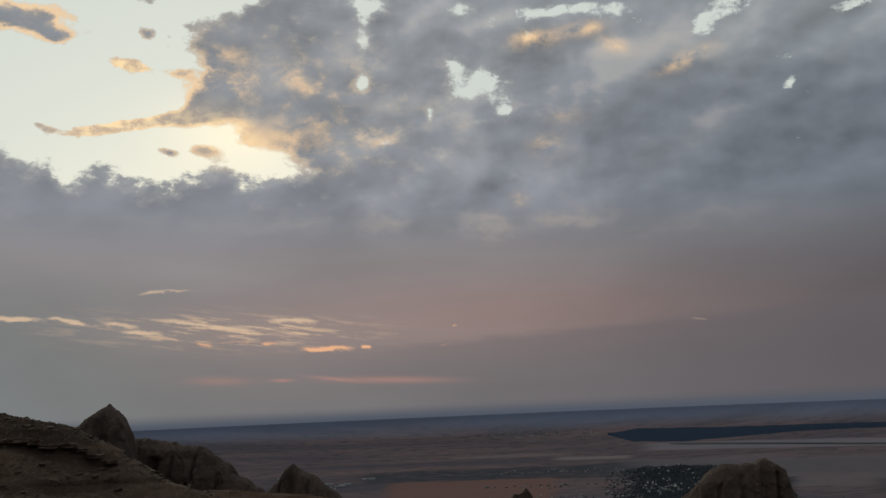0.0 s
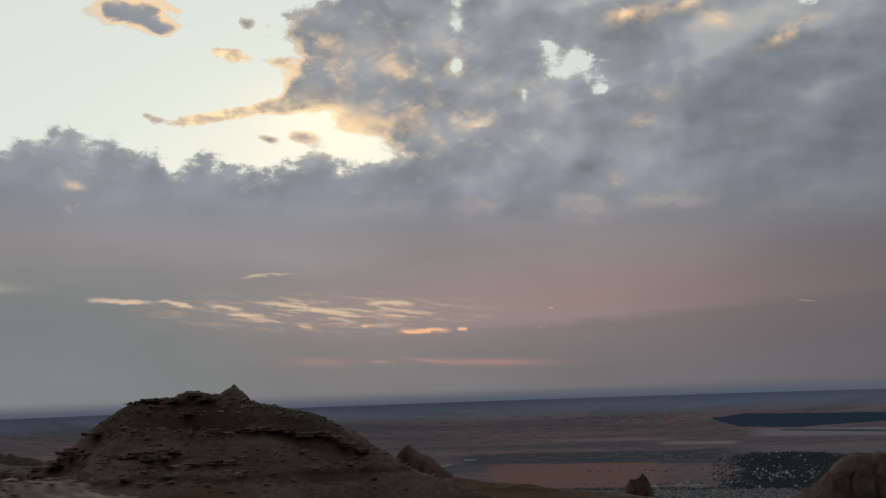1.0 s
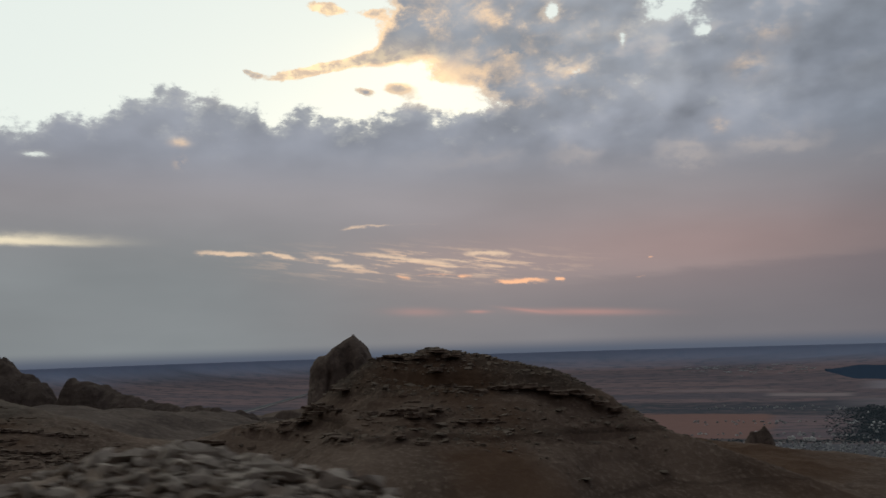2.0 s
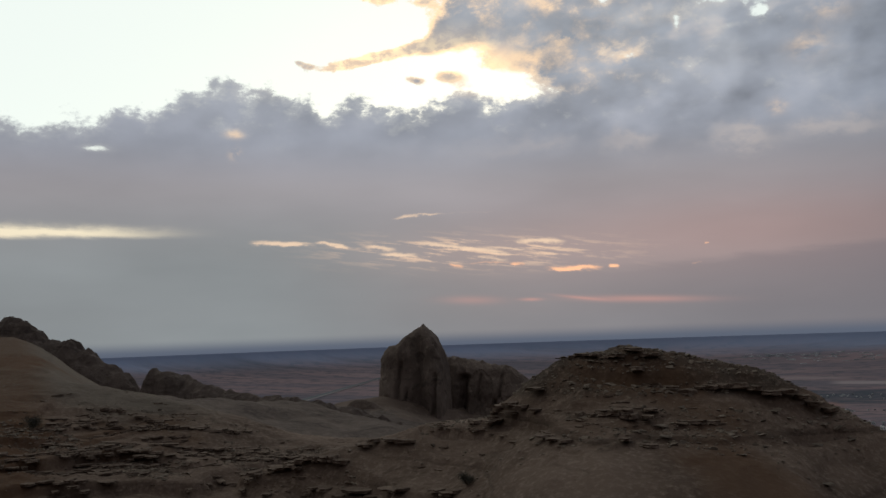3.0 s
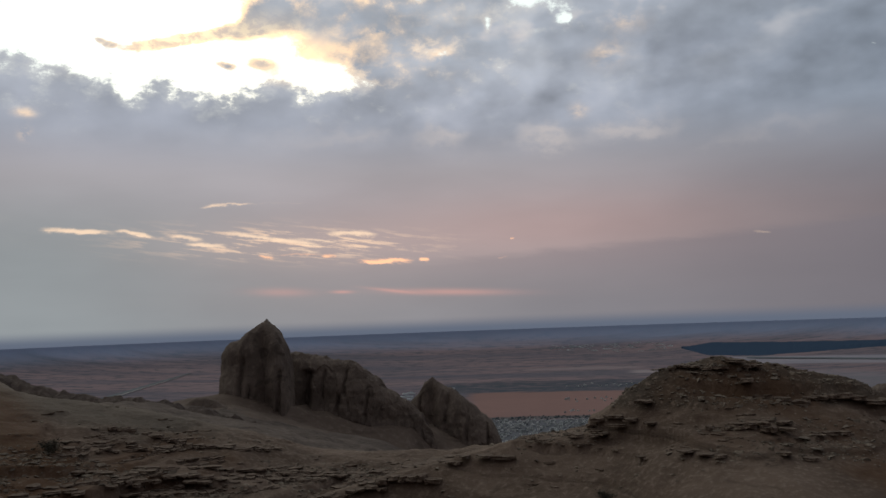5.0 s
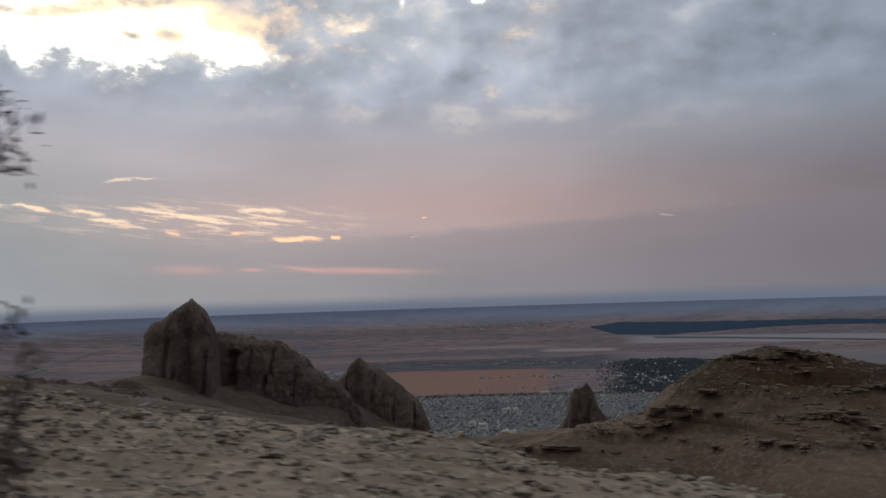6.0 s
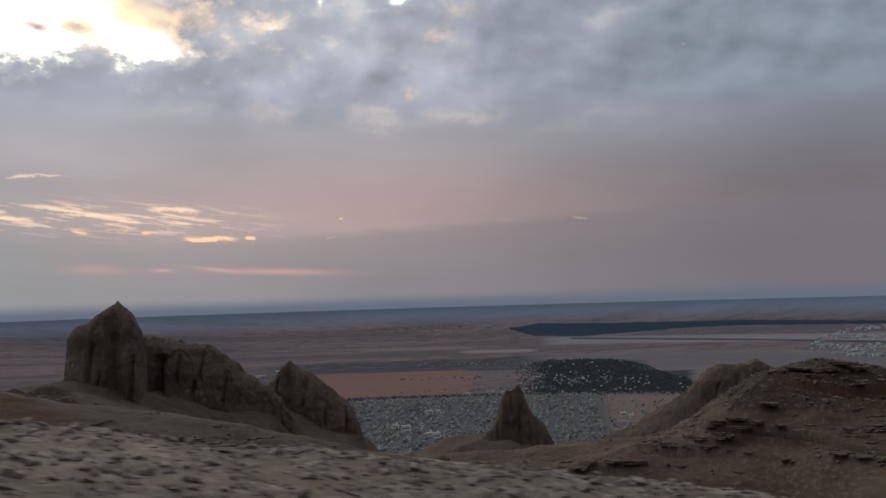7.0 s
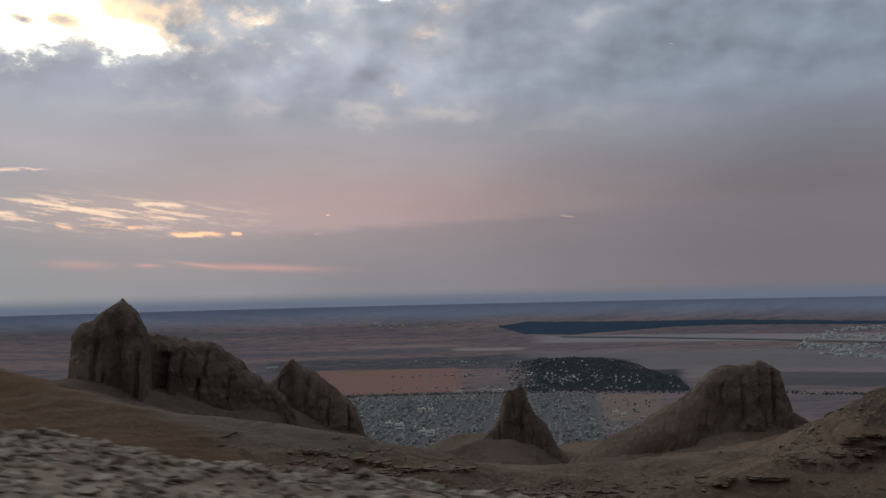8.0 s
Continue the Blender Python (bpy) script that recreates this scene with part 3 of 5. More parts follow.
HEAPS = [(-23.2, 8.0, 0.46, 1.4, 1.2), (-26.2, 7.8, 0.48, 1.2, 1.2), (-30.7, 5.3, 0.28, 0.7, 0.7), (-35.1, 5.6, 0.34, 0.9, 0.8), (-40.3, 5.4, 0.22, 1.0, 0.8),
         (-67.5, 4.6, 0.16, 1.2, 0.8), (-121.0, 6.5, 0.26, 0.42, 0.5)]


def heap_height(x, q):
    return sum(h * np.exp(-(((x - a) / sa) ** 2) - ((q - b) / sb) ** 2) for a, b, h, sa, sb in HEAPS)


def roadside(x, y):
    q = y - road_y(x)
    base = road_z(x)
    e = shoulder_edge(x) + 0.35 + 0.12 * fractal(x * 0.7, q * 0.3, 4, 3)
    z = base - 0.03 + smooth01((q - 2.0) / 1.5) * 0.06 * (1 + fractal(x * 0.5, q * 0.5, 4, 5)) + heap_height(x, q)
    z = z + smooth01((q - 1.9) / 1.0) * np.where(x < -88, 0.035, 0.07) * fractal(x * 1.6, q * 1.6, 4, 8)
    over = np.maximum(q - e, 0)
    z = z - 0.72 * over - 0.25 * smooth01(over / 1.2) + smooth01(over / 3) * 0.8 * fractal(x * 0.25, y * 0.25, 4, 21)
    cut = np.maximum(-q - 7.0, 0)
    return z + 0.55 * cut + smooth01(cut / 3) * 0.9 * fractal(x * 0.2, y * 0.2, 4, 31)


def spur_crest(x):
    return line_at(x, [-420, -330, -260, -200, -166, -155, -147, -139, -130, -123, -115, -111, -105, -100, -90, -84, -77, -60, -30, 0, 60, 200],
                   [26, 21, 14, 6.5, 1.8, -0.2, -0.9, -2.0, -3.8, -5.4, -7.2, -8.2, -9.7, -10.1, -10.3, -10.0, -9.6, -9.5, -10, -13, -22, -45], 2)


def spur(x, y):
    back = np.interp(y - 118 - np.clip(-150 - x, 0, 60), [-110, -60, -45, -35, -25, -14, -6, 0, 4, 8, 30, 60, 200], [-45, -18, -9.5, -5.0, -2.6, -1.6, -0.6, 0, -0.3, -1.4, -11, -26, -90])
    return spur_crest(x) + back


def dome(x, y):
    crest = line_at(x, [-140, -95, -80, -74, -69, -65.5, -61, -55, -49.6, -41, -36, -32, -28, -20, 20], [-22, -10, -5.8, -4.8, -3.2, -0.4, 1.75, 2.2, 1.4, -0.7, -3.8, -6.6, -8.2, -11, -26], 1.0)
    side = np.interp(y - 97, [-70, -45, -25, -16, -8, -4, -1.5, 0, 3, 8, 16, 32, 60, 200], [-32, -16, -10.0, -7.6, -5.0, -3.0, -0.8, 0, -0.3, -1.8, -5.5, -11, -18, -60])
    return crest + side


def flank(x, y):
    g = np.interp(x, [-900, -600, -300, -150, 0, 100, 250, 400, 900], [90, 90, 72, 22, -25, -25, 10, 20, 20])
    return -14 - np.where(y > 130, 0.19 * (y - 130), 0.5 * (130 - y)) + np.clip(y / 800, 0, 1) * g


def flank_top(x, y):
    return flank(x, y) + 5 * fractal(x * 0.012, y * 0.012, 5, 101) * smooth01((y - 140) / 120)


def soft_max(a, b, k=1.2):
    h = np.clip(0.5 + 0.5 * (a - b) / k, 0, 1)
    return b * (1 - h) + a * h + k * h * (1 - h)


def stony(x, y, z):
    """Where bare rock shows: on the dome's cap and a band below it, and under the rim of the slope; soil lies smooth between."""
    on_dome = np.interp(z + 0.5 * fractal(x * 0.12, y * 0.12, 3, 201), [-12, -7.2, -6.2, -3.8, -3.2, -1.6, -1.0, 4], [0.12, 0.12, 0.9, 0.9, 0.06, 0.06, 1.0, 1.0])
    below = spur_crest(x) - z + 0.5 * fractal(x * 0.1, y * 0.1, 3, 203)
    on_spur = np.interp(below, [-3, 0.7, 1.5, 5.5, 7.0, 20], [0.08, 0.08, 1.0, 1.0, 0.3, 0.2]) * smooth01((x + 142) / 14)
    return np.where(x > -79, on_dome, on_spur)


def ledges(z, x, y):
    """Beds of rock: the slope steps down in uneven ledges."""
    dip = z + 0.045 * (x + 60) - 0.03 * (y - 100) + 0.6 * fractal(x * 0.06, y * 0.06, 4, 61) + 0.12 * fractal(x * 0.5, y * 0.5, 3, 63)
    out = 0
    for period, amp, seed in ((2.3, 0.85, 71), (0.8, 0.6, 75)):
        u = dip / period
        f = u - np.floor(u)
        step = np.where(f < 0.95, f / 0.95 * 0.25, 0.25 + (f - 0.95) / 0.05 * 0.75) - f
        where = smooth01(0.5 + 1.3 * fractal(x * 0.07, y * 0.10, 3, seed)) * (0.12 + 0.88 * stony(x, y, z))
        out = out + amp * period * step * where
    return out


def hill(x, y):
    z = soft_max(spur(x, y), dome(x, y))
    z = z + 0.3 * fractal(x * 0.045, y * 0.045, 3, 41) * smooth01((y - 60) / 20)
    z = z + 0.22 * fractal(x * 0.3, y * 0.3, 4, 45)
    z = z + ledges(z, x, y) + 0.05 * fractal(x * 1.7, y * 1.7, 3, 49)
    return z


def land(x, y):
    """The height of the mountainside at x, y."""
    near = roadside(x, y)
    far = np.maximum(hill(x, y), flank_top(x, y) - 0.5)
    return np.where(y - road_y(x) < 12, near, soft_max(near, far, 2.0))


def steps(*runs):
    """Grid lines from runs of (start, end, spacing)."""
    out = [np.arange(a, b, s) for a, b, s in runs]
    return np.concatenate(out + [np.array([runs[-1][1]])])


def pale(x, y):
    return ((y - road_y(x)) < shoulder_edge(x) + 2.0 + 1.5 * fractal(x * 0.3, y * 0.3, 3, 91)).astype(int)


xs = steps((-420, -180, 3.0), (-180, -138, 0.6), (-138, -18, 0.3), (-18, 20, 0.8), (20, 200, 4.0))
ys = steps((-70, -8, 1.5), (-8, 2.5, 0.5), (2.5, 13, 0.2), (13, 78, 1.6), (78, 121, 0.27), (121, 170, 1.2))
gx, gy = np.meshgrid(xs, ys)
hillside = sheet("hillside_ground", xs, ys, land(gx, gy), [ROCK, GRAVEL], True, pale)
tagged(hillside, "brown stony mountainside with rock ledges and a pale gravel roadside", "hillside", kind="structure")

def apron(x, y, line, front, slope):
    """Scree banked against the foot of a rock: line gives the foot's height along x, front its place in y."""
    foot = line_at(x, [p[0] for p in line], [p[1] for p in line], 6)
    at = np.interp(x, [p[0] for p in front], [p[1] for p in front])
    return foot - slope * np.maximum(at - y, 0) - 0.5 * np.maximum(y - at - 45, 0)


fx = steps((-950, -450, 14.0), (-450, 420, 4.5), (420, 850, 14.0))
fy = steps((160, 480, 13.0), (480, 940, 5.0), (940, 1700, 13.0))
gx, gy = np.meshgrid(fx, fy)
flank_z = flank_top(gx, gy)
scree = apron(gx, gy, [(-470, -110), (-400, -70), (-379, -61), (-354, -57), (-323, -52.5), (-306, -56), (-263, -69), (-218, -83), (-170, -91), (-144, -107), (-95, -123), (-60, -165)],
              [(-400, 738), (-300, 745), (-263, 765), (-218, 785), (-170, 812), (-144, 875), (-95, 892)], 0.42)
spire_foot = apron(gx, gy, [(-70, -190), (-40, -158), (-13, -145), (27, -136), (55, -139), (84, -147), (112, -166), (140, -195)], [(-70, 880), (140, 880)], 0.4)
block_foot = apron(gx, gy, [(60, -175), (100, -131), (140, -126), (186, -119), (222, -113), (268, -113), (330, -116), (420, -120)], [(60, 730), (420, 730)], 0.3)
piled = np.maximum(np.maximum(scree, spire_foot), block_foot) + 2.4 * fractal(gx * 0.03, gy * 0.03, 4, 103) + 1.0 * fractal(gx * 0.1, gy * 0.1, 2, 107)
flank_z = soft_max(flank_z, piled, 3.0)


def dark_ground(x, y):
    """The broken dark ground below the ridge."""
    edge = 655 + 0.25 * (x + 350) + 30 * fractal(x * 0.02, y * 0.02, 4, 109)
    return ((y < edge) & (x < -95 + 40 * fractal(x * 0.02, y * 0.02, 4, 111))).astype(int)


flank_z = flank_z + 1.6 * fractal(gx * 0.05, gy * 0.05, 4, 113) * smooth01((gy - 230) / 80) * smooth01((-60 - gx) / 60)
mountain_flank = sheet("mountain_flank", fx, fy, flank_z, [FLANK, RIDGE], True, dark_ground)
tagged(mountain_flank, "brown scree slope falling away to the plain", "slope", kind="structure")

# the plain
def plain_z(d):
    """The plain's height at the built distance d from the viewpoint's middle."""
    d = np.minimum(d, 4848.0)
    r = np.where(d < 2600, d, 2600 - 2250 * np.log(np.maximum(1 - (np.maximum(d, 2600) - 2600) / 2250, 1e-5)))
    return EYE.z - DROP * d / np.maximum(r, 1)


def on_plain(azimuth, depression, lift=0.0):
    """The place on the plain at an azimuth and a depression in degrees."""
    d = float(plain_far(np.array(DROP / math.tan(radians(depression)))))
    return Vector((EYE.x + d * math.sin(radians(azimuth)), d * math.cos(radians(azimuth)), float(plain_z(np.array(d))) + lift))


deps = np.concatenate([[300.0], np.arange(600, 2600, 100.0), plain_far(DROP / np.tan(np.radians(np.arange(6.3, 0.9, -0.15)))), [float(plain_far(np.array(DROP / math.tan(radians(0.66)))))]])
ang = np.radians(np.arange(0, 360, 2.0))
verts = [(0, 0, -295.0)]
for d in deps:
    z = float(plain_z(np.array(d)))
    verts += [(d * math.sin(a), d * math.cos(a), z) for a in ang]
na = len(ang)
faces = [(0, 1 + (k + 1) % na, 1 + k) for k in range(na)]
for i in range(len(deps) - 1):
    o = 1 + i * na
    faces += [(o + k, o + (k + 1) % na, o + na + (k + 1) % na, o + na + k) for k in range(na)]
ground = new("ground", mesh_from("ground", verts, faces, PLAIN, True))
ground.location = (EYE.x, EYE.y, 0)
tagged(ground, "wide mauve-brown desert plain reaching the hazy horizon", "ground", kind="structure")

# road
rx = np.arange(-260, 120, 1.0)
verts, faces, ids = [], [], []
qs = (-6.4, -6.2, -6.05, -2.3, -2.2, 1.35, 1.47, 1.9)
for x in rx:
    verts += [(x, float(road_y(x)) + q, float(road_z(x)) + 0.03) for q in qs]
for i in range(len(rx) - 1):
    for k in range(len(qs) - 1):
        o = i * len(qs) + k
        faces.append((o, o + len(qs), o + len(qs) + 1, o + 1))
        ids.append(1 if k in (1, 5) or (k == 3 and i % 9 < 3) else 0)
road = new("road", mesh_from("road", verts, faces, [ASPHALT, LINE_PAINT], False, ids))
tagged(road, "grey asphalt mountain road with white edge lines", "road", kind="structure")


# ---- far rocks ----
def crag(name, label, spine, base, mat, step=1.4, rough=2.2, square=0.55, seed=0, ring=44, jag=1.2, parent=None, clefts=()):
    """A steep rock wall under a crest line of (x, y, top, half depth)."""
    sp = np.array(spine, float)
    run = np.concatenate([[0], np.cumsum(np.hypot(np.diff(sp[:, 0]), np.diff(sp[:, 1])) + 0.3 * np.abs(np.diff(sp[:, 2])))])
    u = np.arange(0, run[-1] + step, step).clip(0, run[-1])
    cx, cy, top, hd = (np.interp(u, run, sp[:, k]) for k in range(4))
    top = top + jag * fractal(u * 0.11, u * 0 + seed, 4, seed + 5) * smooth01((top - base) / 15)
    phi = np.linspace(math.pi, 0, ring)[None]
    side = np.sign(np.cos(phi)) * np.abs(np.cos(phi)) ** square
    lift = np.sin(phi) ** square
    x = cx[:, None] + 0 * phi
    z = base + (top - base)[:, None] * lift
    y = cy[:, None] + hd[:, None] * side
    # broad weathered faces, a few large blocks with cracks between them, beds across
    other = side > 0
    broad = fractal(x * 0.028 + 7 * other, z * 0.03, 3, seed + 17)
    ux = x * 0.055 + 0.35 * fractal(x * 0.03, z * 0.03, 3, seed + 51) + 9 * other
    uz = z * 0.026 + 0.3 * fractal(x * 0.04, z * 0.03, 3, seed + 53)
    bx_, bz_ = np.floor(ux).astype(np.int64), np.floor(uz).astype(np.int64)
    block_push = 2 * grid_hash(bx_, bz_, seed + 55) - 1
    crack = np.exp(-(((ux - bx_ - 0.5) / 0.06) ** 2)) * (grid_hash(bx_, np.floor(uz * 0.7).astype(np.int64), seed + 57) > 0.5)
    beds = field(x * 0.015, z * 0.22 + 0.5 * field(x * 0.03, z * 0.03, seed + 61), seed + 23)
    chips = fractal(x * 0.16 + 5 * other, z * 0.13, 5, seed + 37, 0.6)
    push = rough * (0.4 * block_push - 0.6 * crack + 1.3 * broad + 0.2 * beds + 0.32 * chips)
    for cx_, wide, deep, z_hi, z_lo in clefts:
        lean = cx_ + 0.08 * (z - z_hi) + 1.2 * fractal(z * 0.08, z * 0 + cx_, 3, seed + 71)
        push = push - deep * np.exp(-(((x - lean) / wide) ** 2)) * smooth01((z_hi - z) / 6) * smooth01((z - z_lo) / 6) * (side < 0)
    y = y + np.sign(side) * push * np.abs(side)
    x = x + rough * 0.4 * fractal(z * 0.07 + 3 * side, x * 0.05, 4, seed + 29)
    z = z + (0.45 * rough * fractal(x * 0.09, y * 0.09, 4, seed + 31) + 0.3 * rough * fractal(x * 0.3, y * 0.3, 3, seed + 41)) * lift
    verts = np.stack([x, y, z], 2).reshape(-1, 3)
    n = ring
    k = (np.arange(len(u) - 1)[:, None] * n + np.arange(n - 1)[None]).ravel()
    faces = np.stack([k, k + n, k + n + 1, k + 1], 1)
    ob = new(name, mesh_from(name, verts, faces, mat, False))
    if parent:
        ob.parent = parent
        return tagged(ob, label)
    return tagged(ob, label, "rock")


massif = tagged(empty("rock_massif", 0, 0, 0), "brown rock massif with a pointed tower and a broken lower wall", "rock")
crag("tower", "tall brown rock tower with a pointed cap above the slope",
     [(-333, 768, -80, 4), (-331, 768, -52, 14), (-329, 768, -17, 18), (-324, 767, -10, 22), (-320, 766, -7, 24), (-310, 765, -5.5, 25), (-305.5, 765, 1, 24),
      (-298, 765, 6, 20), (-290, 765, 11.8, 12), (-284, 765, 6, 18), (-279, 765, 0, 22), (-273, 766, -15, 22), (-270.5, 767, -32, 18), (-268, 768, -80, 6)], -95, CRAG, 0.9, 1.8, 0.45, 3, 90, 0.5, massif,
     [(-306, 2.2, 5, -18, -62), (-300, 1.0, 4, -44, -60), (-274, 2.0, 5, -30, -80)])
crag("shoulder_wall", "broken brown rock wall joining the tower to the lower peak",
     [(-292, 812, -40, 10), (-284, 811, -19, 16), (-258, 810, -21.5, 20), (-250, 810, -24.5, 20), (-242, 810, -28.5, 20), (-232, 810, -27, 20), (-225, 810, -28.5, 20),
      (-212, 812, -38, 18), (-201, 815, -45.5, 16), (-193, 818, -57, 16), (-175, 824, -69, 15), (-162, 830, -80, 12), (-150, 835, -110, 8)], -130, CRAG, 1.0, 2.6, 0.55, 13, 80, 1.8, massif,
     [(-263, 4.5, 13, -34, -88), (-247, 1.4, 4, -32, -64), (-233, 1.6, 6, -56, -80), (-226, 1.6, 5, -34, -62), (-208, 1.5, 4, -48, -84)])
crag("rock_peak", "lower brown rock peak with a steep smooth face",
     [(-196, 899, -92, 8), (-185, 898, -79, 16), (-172, 897, -69, 18), (-164.5, 897, -57, 14), (-157.6, 897, -52.5, 10), (-150, 897, -59.5, 18), (-128, 897, -70, 24),
      (-114, 898, -84.5, 24), (-100, 899, -96, 20), (-92, 900, -113, 16), (-87, 900, -127, 12), (-82, 900, -150, 6)], -165, CRAG, 1.1, 2.2, 0.6, 23, 80, 1.2, None,
     [(-102, 1.2, 6, -96, -135), (-142, 1.8, 4, -66, -100), (-168, 1.5, 4, -66, -96), (-122, 1.3, 3, -82, -120)])
crag("rock_spire", "slender brown rock spire standing before the town",
     [(-20, 890, -178, 10), (8, 892, -160, 16), (24, 893, -146, 14), (35, 893, -135, 14), (48, 893, -118, 14), (53, 893, -101, 12), (59, 893, -90.5, 8), (65, 893, -89.5, 7), (71, 893, -84, 5), (77, 893, -94, 10),
      (85, 893, -114, 14), (96, 893, -126, 14), (108, 893, -149, 16), (124, 893, -165, 18), (160, 890, -190, 14)], -205, CRAG, 0.9, 1.8, 0.75, 33, 70, 1.0, None, [(64, 1.2, 3, -92, -118), (74, 1.5, 3, -98, -140), (50, 1.5, 3, -118, -150)])
block_rock = tagged(empty("rock_block", 0, 0, 0), "blunt brown rock block with a long scree slope beside it", "rock")
crag("scree_slope", "brown scree slope",
     [(40, 744, -165, 14), (70, 745, -146, 24), (96, 746, -131, 30), (127, 747, -114, 34), (158, 748, -101, 34), (179, 748, -89, 30), (200, 749, -75, 26), (225, 750, -72, 24), (260, 750, -85, 24), (300, 750, -112, 24), (345, 752, -140, 20)],
     -175, FLANK, 1.8, 2.6, 0.8, 47, 44, 1.0, block_rock)
crag("block", "steep brown rock block",
     [(190, 745, -98, 10), (199, 745, -74, 16), (211, 745, -63, 18), (222, 745, -58.5, 20), (246, 745, -59, 20), (250, 745, -56, 14), (256, 745, -56, 14), (268, 745, -63, 20), (273, 745, -82, 20), (277, 746, -116, 16)],
     -150, CRAG, 1.0, 2.2, 0.55, 43, 80, 1.4, block_rock, [(232, 2.2, 4, -66, -110), (262, 1.5, 5, -62, -112), (248, 1.2, 3, -60, -100), (214, 1.6, 3, -70, -104)])
ridge = tagged(empty("rock_ridge", 0, 0, 0), "dark jagged rock ridge running down behind the slope", "rock")
crag("upper_crest", "dark broken upper crest of the ridge",
     [(-700, 520, 44, 40), (-610, 545, 36, 40), (-575, 560, 24, 34), (-553, 560, 25, 30), (-524, 560, 10, 28), (-498, 560, 4.5, 28), (-474, 560, -9, 26), (-455, 560, -18, 24), (-440, 560, -34, 18)], -120, RIDGE, 1.4, 3.6, 0.85, 53, 60, 3.2, ridge)
crag("knob", "blunt dark knob of rock on the ridge", [(-441, 556, -40, 8), (-432, 556, -21, 12), (-427, 556, -15, 12), (-413, 556, -17.2, 14), (-402, 556, -24, 12), (-396, 556, -44, 8)], -90, RIDGE, 1.1, 1.8, 0.6, 57, 50, 1.4, ridge)
crag("lower_crest", "dark lower crest of the ridge falling to the valley",
     [(-446, 562, -50, 12), (-436, 562, -23, 20), (-413, 560, -19.5, 20), (-381, 560, -29, 24), (-359, 560, -35.5, 24), (-337, 560, -37.5, 24), (-312, 560, -39.5, 24), (-287, 560, -42, 24),
      (-255, 560, -51.5, 24), (-232, 560, -60.5, 22), (-205, 560, -69, 20), (-180, 560, -78, 18), (-150, 560, -96, 12)], -120, RIDGE, 1.4, 3.0, 0.85, 59, 60, 2.2, ridge)
crag("outcrop", "small dark rock outcrop at the foot of the tower",
     [(-356, 700, -68, 8), (-341, 700, -58, 10), (-332, 700, -51, 9), (-324, 700, -48.5, 7), (-316, 700, -52, 9), (-308, 700, -56, 10), (-290, 700, -66, 8)], -85, CRAG, 1.2, 1.6, 0.8, 63, 34, 1.0, massif)


# ---- stones ----
def stone_mesh(name, seed, flat, mat, detail=1):
    """A rounded lump."""
    rnd = random.Random(seed)
    bm = bmesh.new()
    bmesh.ops.create_icosphere(bm, subdivisions=detail, radius=0.5)
    off = Vector((seed * 3.7, seed * 1.3, 0))
    for v in bm.verts:
        d = 1 + 0.42 * noise.noise(v.co * 2.1 + off) + 0.16 * rnd.uniform(-1, 1)
        v.co = Vector((v.co.x * d, v.co.y * d * 0.8, v.co.z * d * flat))
    me = bpy.data.meshes.new(name)
    bm.to_mesh(me)
    bm.free()
    me.materials.append(mat)
    return me


def broken_stone(name, seed, flat, mat, corners=13):
    """An angular broken stone: the hull of a few corners."""
    rnd = random.Random(seed)
    bm = bmesh.new()
    for _ in range(corners):
        v = Vector((rnd.gauss(0, 1), rnd.gauss(0, 1), rnd.gauss(0, 1))).normalized() * rnd.uniform(0.4, 0.56)
        bm.verts.new((v.x, v.y * 0.75, v.z * flat))
    hull = bmesh.ops.convex_hull(bm, input=bm.verts[:])
    bmesh.ops.delete(bm, geom=[g for g in hull["geom_interior"] if isinstance(g, bmesh.types.BMVert)], context="VERTS")
    bmesh.ops.triangulate(bm, faces=bm.faces[:])
    bmesh.ops.recalc_face_normals(bm, faces=bm.faces[:])
    me = bpy.data.meshes.new(name)
    bm.to_mesh(me)
    bm.free()
    me.materials.append(mat)
    return me


def scatter(name, spots, shapes, mat, label, category):
    """Many stones joined in one mesh; a spot is x, y, z, size, turn, tilt."""
    sets = [(np.array([v.co for v in s.vertices]), np.array([p.vertices for p in s.polygons])) for s in shapes]
    vs, fs, count = [], [], 0
    for i, (x, y, z, size, turn, tilt) in enumerate(spots):
        v, f = sets[i % len(sets)]
        m = np.array(Euler((tilt, tilt * 0.6, turn)).to_matrix())
        vs.append((v * np.array(size)) @ m.T + (x, y, z))
        fs.append(f + count)
        count += len(v)
    ob = new(name, mesh_from(name, np.concatenate(vs), np.concatenate(fs), mat))
    return tagged(ob, label, category, kind="stuff")


def height_at(x, y):
    return float(land(np.array([x]), np.array([y]))[0])


rng = random.Random(5)
boulder_shapes = [broken_stone("stone", 20 + k, f, RUBBLE, 16) for k, f in enumerate((0.6, 0.45, 0.75, 0.5, 0.35, 0.65, 0.55, 0.4))]
small_shapes = [broken_stone("pebble", 40 + k, f, RUBBLE, 11) for k, f in enumerate((0.5, 0.35, 0.65, 0.45, 0.6, 0.4))]
slab_shapes = [broken_stone("slab", 60 + k, f, SLAB, 14) for k, f in enumerate((0.28, 0.4, 0.22, 0.5, 0.33))]

